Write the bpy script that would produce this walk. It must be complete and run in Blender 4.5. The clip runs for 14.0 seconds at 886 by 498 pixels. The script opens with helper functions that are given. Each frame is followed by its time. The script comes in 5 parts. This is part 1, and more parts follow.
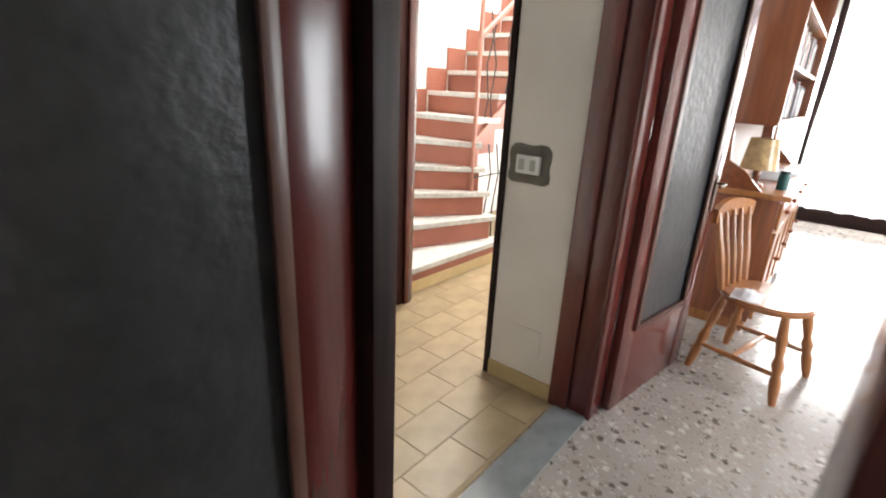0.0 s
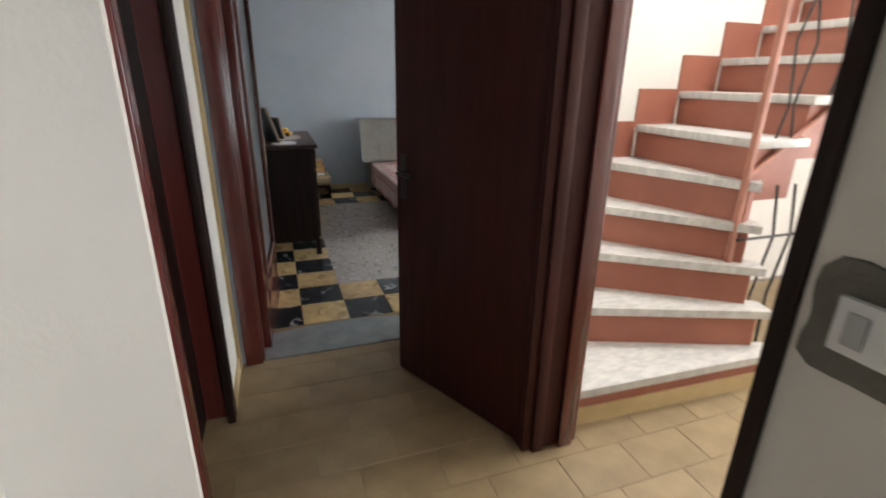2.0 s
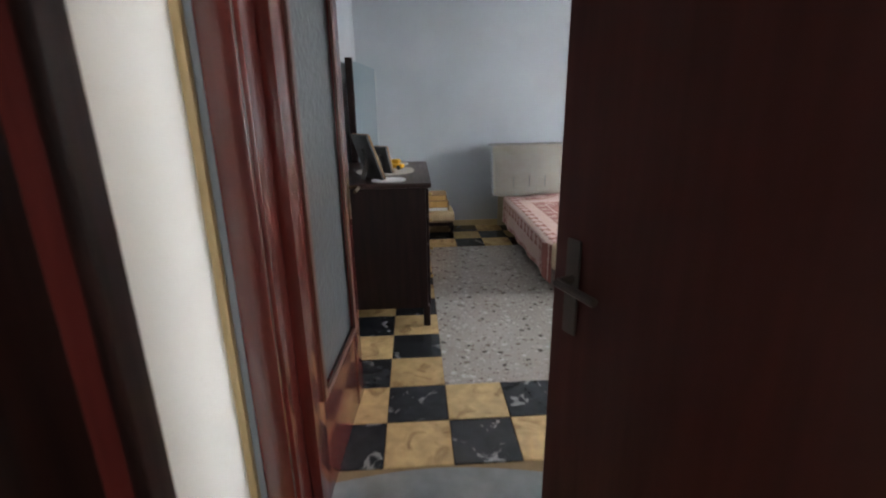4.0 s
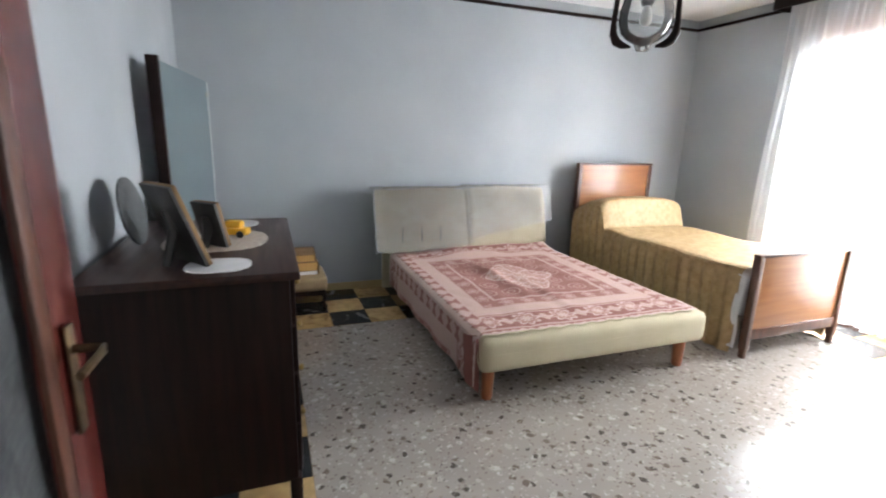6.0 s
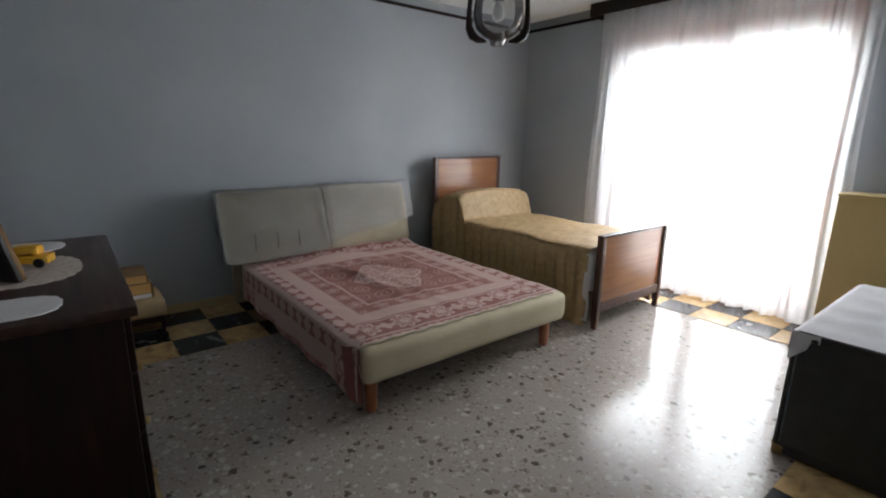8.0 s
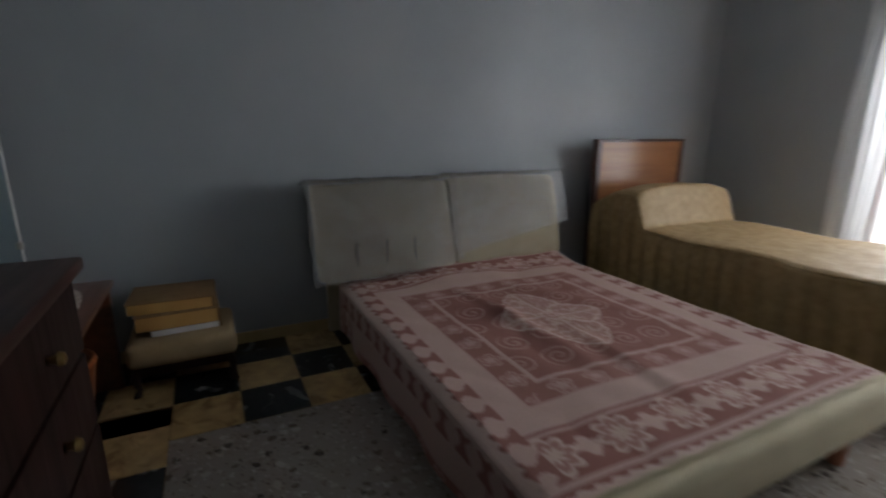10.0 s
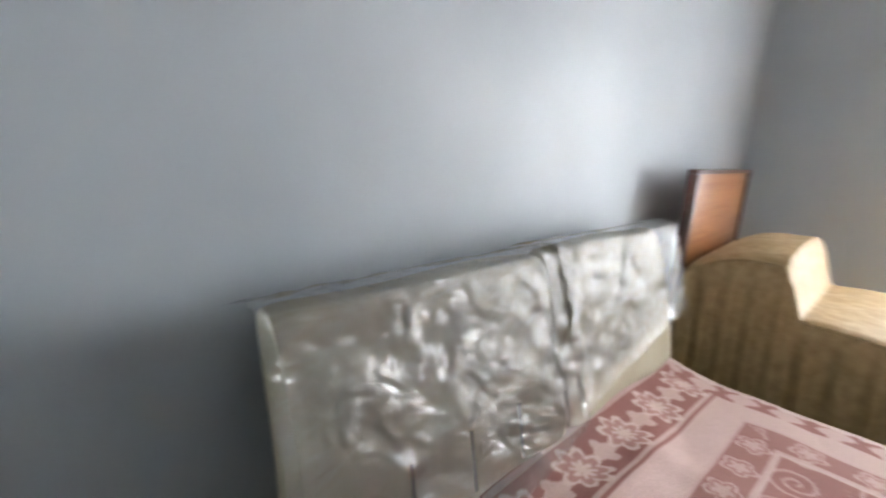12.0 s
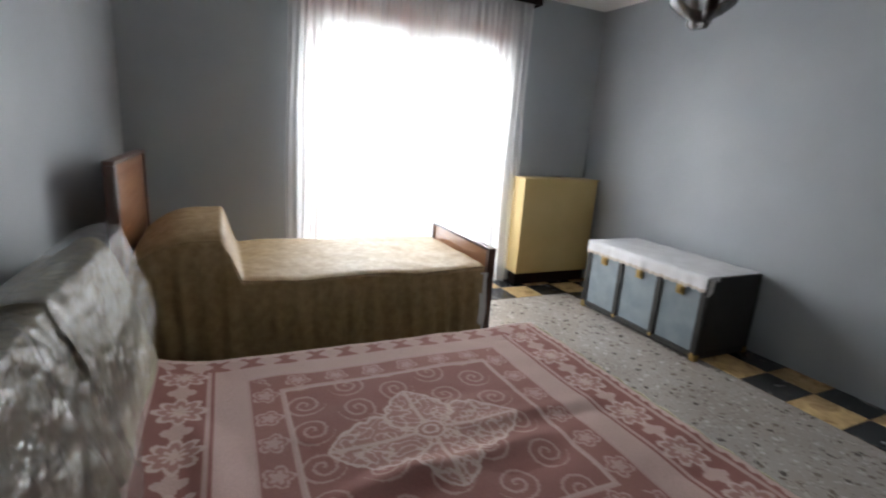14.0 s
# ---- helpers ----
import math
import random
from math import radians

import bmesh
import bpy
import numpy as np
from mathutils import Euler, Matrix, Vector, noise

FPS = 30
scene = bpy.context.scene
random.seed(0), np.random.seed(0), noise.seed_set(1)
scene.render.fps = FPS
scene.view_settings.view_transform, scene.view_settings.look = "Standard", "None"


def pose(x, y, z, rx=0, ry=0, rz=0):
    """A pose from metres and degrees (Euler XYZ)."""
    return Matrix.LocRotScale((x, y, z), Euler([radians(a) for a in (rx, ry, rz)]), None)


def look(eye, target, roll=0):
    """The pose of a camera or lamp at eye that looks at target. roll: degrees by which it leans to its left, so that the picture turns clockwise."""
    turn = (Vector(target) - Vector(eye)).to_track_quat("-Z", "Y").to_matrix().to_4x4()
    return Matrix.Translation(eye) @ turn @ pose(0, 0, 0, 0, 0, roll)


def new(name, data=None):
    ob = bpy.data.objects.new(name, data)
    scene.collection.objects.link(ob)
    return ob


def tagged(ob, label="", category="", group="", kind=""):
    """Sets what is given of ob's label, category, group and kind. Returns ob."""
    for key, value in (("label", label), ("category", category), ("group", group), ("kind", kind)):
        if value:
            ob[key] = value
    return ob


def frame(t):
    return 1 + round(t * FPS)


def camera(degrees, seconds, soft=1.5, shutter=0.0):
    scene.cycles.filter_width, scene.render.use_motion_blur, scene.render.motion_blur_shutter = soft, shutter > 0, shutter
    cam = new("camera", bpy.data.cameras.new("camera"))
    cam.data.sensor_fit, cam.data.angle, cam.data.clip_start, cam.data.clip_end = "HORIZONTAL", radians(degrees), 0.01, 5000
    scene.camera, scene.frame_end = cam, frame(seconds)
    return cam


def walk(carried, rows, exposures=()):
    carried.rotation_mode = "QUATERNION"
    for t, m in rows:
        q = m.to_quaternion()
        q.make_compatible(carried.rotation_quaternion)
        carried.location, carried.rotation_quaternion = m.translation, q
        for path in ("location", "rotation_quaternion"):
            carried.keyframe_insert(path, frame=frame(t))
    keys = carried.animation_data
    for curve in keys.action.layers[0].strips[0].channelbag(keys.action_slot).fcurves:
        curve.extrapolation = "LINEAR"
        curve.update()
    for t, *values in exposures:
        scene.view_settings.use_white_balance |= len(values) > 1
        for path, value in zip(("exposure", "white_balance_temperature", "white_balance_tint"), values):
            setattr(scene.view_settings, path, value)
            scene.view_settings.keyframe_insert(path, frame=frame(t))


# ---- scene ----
cam = camera(86.3, 14.0, soft=2.0, shutter=0.4)
PATH = [
    (0, (-1.005, -3.306, 1.43), (0.463, -2.113, 0.779), 2.8),
    (0.5, (-0.696, -3.047, 1.405), (0.779, -1.866, 0.749), 3.2),
    (1, (-0.385, -2.900, 1.413), (0.933, -1.546, 0.756), 0.3),
    (1.2, (-0.255, -2.840, 1.430), (0.917, -1.371, 0.750), 0.8),
    (1.5, (-0.073, -2.743, 1.453), (0.877, -1.119, 0.773), 1.7),
    (2, (0.136, -2.572, 1.424), (0.766, -0.797, 0.752), 1.0),
    (2.5, (0.236, -2.348, 1.448), (0.666, -0.509, 0.792), 0.1),
    (3, (0.335, -2.11, 1.44), (0.491, -0.218, 0.812), -0.4),
    (3.2, (0.366, -1.985, 1.403), (0.441, -0.087, 0.778), -1.0),
    (5.3, (0.345, -0.555, 1.36), (0.72, 1.35, 0.88), -0.1),
    (5.5, (0.351, -0.459, 1.355), (0.798, 1.434, 0.891), 0.1),
    (6, (0.375, -0.22, 1.371), (1.05, 1.605, 0.91), 1.6),
    (6.5, (0.365, -0.123, 1.395), (1.255, 1.607, 0.932), 2.0),
    (7, (0.336, -0.092, 1.418), (1.463, 1.496, 0.964), 2.1),
    (7.2, (0.332, -0.097, 1.405), (1.581, 1.399, 0.953), 1.5),
    (9.5, (0.615, 0.638, 1.271), (1.635, 2.291, 0.793), 0.1),
    (10, (0.725, 1.133, 1.207), (1.586, 2.873, 0.723), 0.4),
    (10.5, (0.703, 1.658, 1.251), (1.178, 3.514, 0.676), 0.4),
    (11, (0.668, 2.087, 1.254), (1.135, 3.934, 0.645), 1.9),
    (11.5, (0.809, 2.542, 1.297), (1.439, 4.338, 0.683), 2.2),
    (12, (0.88, 2.992, 1.231), (2.26, 4.365, 0.772), 3.7),
    (12.5, (0.88, 3.106, 1.286), (2.708, 3.766, 0.812), 1.4),
    (13, (0.845, 3.182, 1.292), (2.788, 3.172, 0.817), 2.5),
    (13.5, (0.83, 3.29, 1.299), (2.715, 2.786, 0.863), 3.6),
    (14, (0.791, 3.305, 1.364), (2.548, 2.472, 0.897), 4.0),
]
EXPOSURES = [(0, 1.0), (1.0, 0.55), (1.5, 0.6), (2.5, 0.0), (3.2, 0.1), (5.3, 1.4), (5.9, 0.95), (6.5, 0.25), (7.2, -0.3), (9.3, -1.1),
             (10.0, -1.35), (10.3, -0.65), (10.8, 0.3), (11.5, 0.65), (12.0, 0.7), (12.5, 0.15), (13.0, -0.48), (13.5, -0.65), (14.0, -0.72)]
walk(cam, [(t, look(eye, target, roll)) for t, eye, target, roll in PATH], EXPOSURES)

# ---- light ----
world = bpy.data.worlds.new("world")
scene.world = world
world.use_nodes = True
wt = world.node_tree
sky = wt.nodes.new("ShaderNodeTexSky")
sky.sky_type, sky.sun_disc = "NISHITA", False
sky.sun_elevation, sky.sun_rotation = radians(50), radians(20)
wt.links.new(sky.outputs[0], wt.nodes["Background"].inputs[0])
wt.nodes["Background"].inputs[1].default_value = 0.12


def lamp_area(name, eye, target, w, h, watts, colour):
    data = bpy.data.lights.new(name, "AREA")
    data.shape, data.size, data.size_y, data.energy, data.color = "RECTANGLE", w, h, watts, colour
    ob = new(name, data)
    ob.matrix_world = look(eye, target)
    return ob


sun = new("sun", bpy.data.lights.new("sun", "SUN"))
sun.data.energy, sun.data.angle, sun.data.color = 2.0, radians(3), (1, 0.96, 0.9)
sun.matrix_world = look((0, 0, 10), (-3, -9, 0))
lamp_area("bedroom_window_light", (6.4, 1.86, 2.2), (2.4, 1.86, 0.5), 3.2, 3.0, 1500, (0.93, 0.97, 1))
lamp_area("stair_window_light", (4.2, -1.75, 1.5), (1.5, -1.5, 0.9), 0.9, 2.0, 38, (1, 0.98, 0.95))
# Added fill for the upper stairwell; the ceiling there has no opening.
lamp_area("stair_top_fill", (3.2, -0.9, 4.6), (2.2, -0.9, 1.0), 1.2, 1.2, 115, (1, 0.98, 0.96))
lamp_area("front_window_light", (6.85, -4.0, 1.5), (2.0, -3.9, 0.6), 2.2, 1.9, 85, (1, 0.98, 0.96))


lamp_area("back_window_light", (1.85, -6.35, 1.6), (0.5, -2.6, 1.1), 1.7, 1.6, 85, (0.92, 0.96, 1))


# ---- materials ----
def mat(name, base, rough=0.5, second=None, scale=8.0, stretch=(1, 1, 1), bump=0.1, fine=60.0, metal=0.0, coat=0.0, spec=0.5):
    """A surface with a broad variation of colour and a fine relief."""
    m = bpy.data.materials.new(name)
    m.use_nodes = True
    nt = m.node_tree
    bsdf = nt.nodes["Principled BSDF"]
    co = nt.nodes.new("ShaderNodeTexCoord")
    mp = nt.nodes.new("ShaderNodeMapping")
    mp.inputs["Scale"].default_value = stretch
    nt.links.new(co.outputs["Object"], mp.inputs[0])
    n1 = nt.nodes.new("ShaderNodeTexNoise")
    n1.inputs["Scale"].default_value, n1.inputs["Detail"].default_value = scale, 6
    n2 = nt.nodes.new("ShaderNodeTexNoise")
    n2.inputs["Scale"].default_value, n2.inputs["Detail"].default_value = fine, 3
    ramp = nt.nodes.new("ShaderNodeMix")
    ramp.data_type = "RGBA"
    second = second or tuple(c * 0.8 for c in base)
    ramp.inputs[6].default_value, ramp.inputs[7].default_value = (*base, 1), (*second, 1)
    ctr = nt.nodes.new("ShaderNodeMapRange")
    ctr.inputs[1].default_value, ctr.inputs[2].default_value = 0.35, 0.68
    bp = nt.nodes.new("ShaderNodeBump")
    bp.inputs["Strength"].default_value, bp.inputs["Distance"].default_value = bump, 0.01
    for n in (n1, n2):
        nt.links.new(mp.outputs[0], n.inputs["Vector"])
    nt.links.new(n1.outputs[0], ctr.inputs[0])
    nt.links.new(ctr.outputs[0], ramp.inputs[0])
    nt.links.new(ramp.outputs[2], bsdf.inputs["Base Color"])
    nt.links.new(n2.outputs[0], bp.inputs["Height"])
    nt.links.new(bp.outputs[0], bsdf.inputs["Normal"])
    rr = nt.nodes.new("ShaderNodeMapRange")
    rr.inputs[3].default_value, rr.inputs[4].default_value = rough * 0.8, min(1, rough * 1.25)
    nt.links.new(n1.outputs[0], rr.inputs[0])
    nt.links.new(rr.outputs[0], bsdf.inputs["Roughness"])
    bsdf.inputs["Metallic"].default_value, bsdf.inputs["Coat Weight"].default_value = metal, coat
    bsdf.inputs["Coat Roughness"].default_value = 0.15
    bsdf.inputs["Specular IOR Level"].default_value = spec
    return m


def terrazzo(name):
    """Polished cement with marble chips of several sizes."""
    m = mat(name, (0.355, 0.318, 0.29), 0.16, (0.305, 0.27, 0.245), 3, bump=0.0)
    nt = m.node_tree
    bsdf = nt.nodes["Principled BSDF"]
    bsdf.inputs["Specular IOR Level"].default_value = 0.4
    prev = bsdf.inputs["Base Color"].links[0].from_socket
    co = nt.nodes["Texture Coordinate"]
    wob = nt.nodes.new("ShaderNodeTexNoise")
    wob.inputs["Scale"].default_value = 40
    nt.links.new(co.outputs["Object"], wob.inputs["Vector"])
    off = nt.nodes.new("ShaderNodeMix")
    off.data_type = "RGBA"
    off.blend_type = "LINEAR_LIGHT"
    off.inputs[0].default_value = 0.018
    nt.links.new(co.outputs["Object"], off.inputs[6])
    nt.links.new(wob.outputs["Color"], off.inputs[7])
    for size, lo, hi, cols in ((22, 0.33, 0.37, ((0.10, 0.085, 0.075), (0.42, 0.38, 0.345), (0.17, 0.135, 0.115), (0.48, 0.44, 0.41))),
                               (55, 0.33, 0.37, ((0.2, 0.17, 0.15), (0.46, 0.43, 0.4), (0.26, 0.22, 0.19), (0.4, 0.37, 0.34)))):
        vo = nt.nodes.new("ShaderNodeTexVoronoi")
        vo.inputs["Scale"].default_value = size
        nt.links.new(off.outputs[2], vo.inputs["Vector"])
        mask = nt.nodes.new("ShaderNodeMapRange")
        mask.inputs[1].default_value, mask.inputs[2].default_value = lo, hi
        mask.inputs[3].default_value, mask.inputs[4].default_value = 1, 0
        nt.links.new(vo.outputs["Distance"], mask.inputs[0])
        sep = nt.nodes.new("ShaderNodeSeparateColor")
        nt.links.new(vo.outputs["Color"], sep.inputs[0])
        cr = nt.nodes.new("ShaderNodeValToRGB")
        cr.color_ramp.interpolation = "CONSTANT"
        for i, c in enumerate(cols):
            e = cr.color_ramp.elements[i] if i < 2 else cr.color_ramp.elements.new(0.5)
            e.position, e.color = i * 0.25, (*c, 1)
        nt.links.new(sep.outputs[0], cr.inputs[0])
        some = nt.nodes.new("ShaderNodeMath")
        some.operation = "GREATER_THAN"
        some.inputs[1].default_value = 0.35
        nt.links.new(sep.outputs[1], some.inputs[0])
        mul = nt.nodes.new("ShaderNodeMath")
        mul.operation = "MULTIPLY"
        nt.links.new(some.outputs[0], mul.inputs[0])
        nt.links.new(mask.outputs[0], mul.inputs[1])
        mx = nt.nodes.new("ShaderNodeMix")
        mx.data_type = "RGBA"
        nt.links.new(mul.outputs[0], mx.inputs[0])
        nt.links.new(prev, mx.inputs[6])
        nt.links.new(cr.outputs[0], mx.inputs[7])
        prev = mx.outputs[2]
    nt.links.new(prev, bsdf.inputs["Base Color"])
    return m


def vary(m, amount=0.25):
    """Each piece a little lighter or darker than the next."""
    nt = m.node_tree
    bsdf = nt.nodes["Principled BSDF"]
    prev = bsdf.inputs["Base Color"].links[0].from_socket
    info = nt.nodes.new("ShaderNodeObjectInfo")
    hsv = nt.nodes.new("ShaderNodeHueSaturation")
    mr = nt.nodes.new("ShaderNodeMapRange")
    mr.inputs[3].default_value, mr.inputs[4].default_value = 1 - amount, 1 + amount
    nt.links.new(info.outputs["Random"], mr.inputs[0])
    nt.links.new(mr.outputs[0], hsv.inputs["Value"])
    nt.links.new(prev, hsv.inputs["Color"])
    nt.links.new(hsv.outputs[0], bsdf.inputs["Base Color"])
    return m


def veined(name, base, vein, scale, width):
    """Marbled cement tile: pale scratches and veins over a plain ground."""
    m = mat(name, base, 0.22, tuple(c * 1.4 for c in base), 14, bump=0.03)
    nt = m.node_tree
    bsdf = nt.nodes["Principled BSDF"]
    prev = bsdf.inputs["Base Color"].links[0].from_socket
    no = nt.nodes.new("ShaderNodeTexNoise")
    no.inputs["Scale"].default_value, no.inputs["Detail"].default_value, no.inputs["Distortion"].default_value = scale, 5, 1.2
    info = nt.nodes.new("ShaderNodeObjectInfo")
    add = nt.nodes.new("ShaderNodeVectorMath")
    mulv = nt.nodes.new("ShaderNodeVectorMath")
    mulv.operation = "SCALE"
    mulv.inputs["Scale"].default_value = 1.0
    nt.links.new(info.outputs["Location"], mulv.inputs[0])
    nt.links.new(nt.nodes["Texture Coordinate"].outputs["Object"], add.inputs[0])
    nt.links.new(mulv.outputs[0], add.inputs[1])
    nt.links.new(add.outputs[0], no.inputs["Vector"])
    mr = nt.nodes.new("ShaderNodeMapRange")
    mr.inputs[1].default_value, mr.inputs[2].default_value = 0.66 - width, 0.66
    nt.links.new(no.outputs[0], mr.inputs[0])
    mx = nt.nodes.new("ShaderNodeMix")
    mx.data_type = "RGBA"
    mx.inputs[7].default_value = (*vein, 1)
    nt.links.new(mr.outputs[0], mx.inputs[0])
    nt.links.new(prev, mx.inputs[6])
    nt.links.new(mx.outputs[2], bsdf.inputs["Base Color"])
    return vary(m, 0.18)


def wood(name, base, dark, rough=0.3, coat=0.4, along="z", spec=0.5):
    st = {"x": (0.6, 9, 9), "y": (9, 0.6, 9), "z": (9, 9, 0.6)}[along]
    return mat(name, base, rough, dark, 4, st, 0.015, 30, coat=coat, spec=spec)


def glassy(name, colour, rough, mixin, bump=0.0, scale=20.0):
    """A thin clear film or pane: mostly see-through, with gloss."""
    m = bpy.data.materials.new(name)
    m.use_nodes = True
    nt = m.node_tree
    nt.nodes.remove(nt.nodes["Principled BSDF"])
    out = nt.nodes["Material Output"]
    tr, gl, mx = (nt.nodes.new("ShaderNodeBsdf" + k) for k in ("Transparent", "Glossy", "Diffuse"))
    mix1, mix2 = nt.nodes.new("ShaderNodeMixShader"), nt.nodes.new("ShaderNodeMixShader")
    gl.inputs["Roughness"].default_value = rough
    tr.inputs[0].default_value = mx.inputs[0].default_value = (*colour, 1)
    fr = nt.nodes.new("ShaderNodeFresnel")
    fr.inputs[0].default_value = 1.5
    mr = nt.nodes.new("ShaderNodeMapRange")
    mr.inputs[3].default_value, mr.inputs[4].default_value = 0.06, 1.0
    nt.links.new(fr.outputs[0], mr.inputs[0])
    mix1.inputs[0].default_value = mixin
    nt.links.new(tr.outputs[0], mix1.inputs[1])
    nt.links.new(mx.outputs[0], mix1.inputs[2])
    nt.links.new(mr.outputs[0], mix2.inputs[0])
    nt.links.new(mix1.outputs[0], mix2.inputs[1])
    nt.links.new(gl.outputs[0], mix2.inputs[2])
    nt.links.new(mix2.outputs[0], out.inputs[0])
    if bump:
        no = nt.nodes.new("ShaderNodeTexNoise")
        no.inputs["Scale"].default_value, no.inputs["Detail"].default_value, no.inputs["Distortion"].default_value = scale, 4, 1.5
        co = nt.nodes.new("ShaderNodeTexCoord")
        nt.links.new(co.outputs["Object"], no.inputs["Vector"])
        bp = nt.nodes.new("ShaderNodeBump")
        bp.inputs["Strength"].default_value, bp.inputs["Distance"].default_value = bump, 0.03
        nt.links.new(no.outputs[0], bp.inputs["Height"])
        for n in (gl, mx, fr):
            nt.links.new(bp.outputs[0], n.inputs["Normal"])
    return m


def sheer(name, colour, clear, thin=0.7):
    """Net curtain: part open weave, part cloth that lets light through."""
    m = bpy.data.materials.new(name)
    m.use_nodes = True
    nt = m.node_tree
    nt.nodes.remove(nt.nodes["Principled BSDF"])
    tr, tl, df = (nt.nodes.new("ShaderNodeBsdf" + k) for k in ("Transparent", "Translucent", "Diffuse"))
    a, b = nt.nodes.new("ShaderNodeMixShader"), nt.nodes.new("ShaderNodeMixShader")
    tl.inputs[0].default_value = df.inputs[0].default_value = (*colour, 1)
    a.inputs[0].default_value, b.inputs[0].default_value = thin, clear
    nt.links.new(df.outputs[0], a.inputs[1])
    nt.links.new(tl.outputs[0], a.inputs[2])
    nt.links.new(a.outputs[0], b.inputs[1])
    nt.links.new(tr.outputs[0], b.inputs[2])
    nt.links.new(b.outputs[0], nt.nodes["Material Output"].inputs[0])
    return m


def glow(name, colour, strength):
    m = bpy.data.materials.new(name)
    m.use_nodes = True
    b = m.node_tree.nodes["Principled BSDF"]
    b.inputs["Base Color"].default_value = (0, 0, 0, 1)
    b.inputs["Emission Color"].default_value, b.inputs["Emission Strength"].default_value = (*colour, 1), strength
    return m


BLUE_WALL = mat("blue_grey_wall_paint", (0.37, 0.395, 0.42), 0.5, (0.33, 0.355, 0.38), 1.6, bump=0.08, fine=90)
WHITE_WALL = mat("white_plaster", (0.78, 0.76, 0.72), 0.8, (0.72, 0.70, 0.66), 1.8, bump=0.1, fine=70)
CREAM_WALL = mat("cream_hall_paint", (0.67, 0.64, 0.58), 0.6, (0.62, 0.59, 0.535), 2.2, bump=0.1, fine=80)
CEILING = mat("ceiling_white", (0.80, 0.80, 0.79), 0.9, (0.76, 0.76, 0.75), 1.2, bump=0.06)
TERRAZZO = terrazzo("terrazzo")
BLACK_TILE = veined("black_cement_tile", (0.022, 0.023, 0.026), (0.22, 0.22, 0.22), 9, 0.05)
YELLOW_TILE = veined("ochre_cement_tile", (0.42, 0.29, 0.14), (0.30, 0.19, 0.09), 7, 0.12)
HALL_TILE = vary(mat("ochre_hall_tile", (0.31, 0.228, 0.13), 0.38, (0.235, 0.17, 0.095), 7, bump=0.05), 0.07)
HALL_JOINT = mat("hall_tile_joint", (0.29, 0.215, 0.125), 0.7, (0.25, 0.185, 0.105), 5, bump=0.15)
JOINT = mat("tile_joint", (0.25, 0.165, 0.08), 0.9, bump=0.2)
GREY_MARBLE = mat("grey_marble", (0.22, 0.235, 0.24), 0.3, (0.15, 0.16, 0.165), 9, bump=0.03)
TREAD = mat("white_marble_tread", (0.56, 0.55, 0.52), 0.35, (0.40, 0.40, 0.385), 16, (1, 2.5, 1), bump=0.04)
RED_PAINT = mat("red_oxide_paint", (0.33, 0.115, 0.075), 0.5, (0.27, 0.09, 0.06), 3, bump=0.06)
MAHOGANY = wood("dark_mahogany", (0.10, 0.017, 0.014), (0.075, 0.012, 0.010), 0.22, 0.5)
# Walnut; also serves mahogany parts in shade, their darkness put into the colour.
DARK_WOOD = wood("dark_and_shaded_wood", (0.018, 0.0055, 0.0042), (0.008, 0.003, 0.0024), 0.5, 0.0, "z", 0.2)
# Chest top: lighter copy of the walnut, window light put into the colour.
DARK_TOP_LIT = wood("dark_walnut_top_lit", (0.045, 0.016, 0.011), (0.022, 0.008, 0.006), 0.4, 0.05, "y", 0.35)
MATT_MAHOGANY = wood("matt_mahogany", (0.05, 0.0105, 0.009), (0.038, 0.008, 0.007), 0.5, 0.0, "z", 0.25)
RED_WOOD = wood("red_brown_veneer", (0.13, 0.042, 0.02), (0.075, 0.023, 0.012), 0.33, 0.3, "y")
BED_WOOD = wood("chestnut_veneer", (0.36, 0.15, 0.055), (0.29, 0.11, 0.042), 0.3, 0.4, "x")
BED_EDGE = wood("dark_bed_edge", (0.10, 0.035, 0.02), (0.05, 0.018, 0.012), 0.35, 0.3)
LEG_WOOD = wood("orange_beech", (0.36, 0.11, 0.035), (0.26, 0.075, 0.025), 0.35, 0.3)
PINE = wood("honey_pine", (0.42, 0.17, 0.055), (0.30, 0.11, 0.035), 0.3, 0.4)
PINE_DARK = wood("brown_pine", (0.24, 0.075, 0.028), (0.15, 0.045, 0.018), 0.3, 0.4)
PAD_CLOTH = mat("beige_headboard_cloth", (0.43, 0.375, 0.27), 0.85, (0.37, 0.32, 0.225), 5, bump=0.25, fine=300)
CREAM_CLOTH = mat("cream_upholstery", (0.60, 0.53, 0.37), 0.85, (0.54, 0.47, 0.32), 5, bump=0.25, fine=300)
GOLD_CLOTH = mat("gold_bedspread", (0.41, 0.285, 0.145), 0.6, (0.31, 0.205, 0.095), 24, (1, 1, 1), 0.3, 60)
BEIGE_PAD = mat("worn_beige_cloth", (0.34, 0.25, 0.14), 0.85, (0.27, 0.19, 0.10), 7, bump=0.25, fine=200)
LINEN = mat("white_linen", (0.72, 0.715, 0.735), 0.85, (0.64, 0.635, 0.655), 9, bump=0.3, fine=220)
LACE = mat("cream_lace", (0.62, 0.56, 0.50), 0.9, (0.42, 0.36, 0.31), 60, bump=0.5, fine=180)
IVORY = mat("ivory_paint", (0.62, 0.47, 0.21), 0.5, (0.56, 0.42, 0.18), 2.5, bump=0.05)
TRUNK_BLUE = mat("blue_grey_trunk_cloth", (0.23, 0.28, 0.31), 0.55, (0.18, 0.22, 0.25), 8, bump=0.15, fine=150)
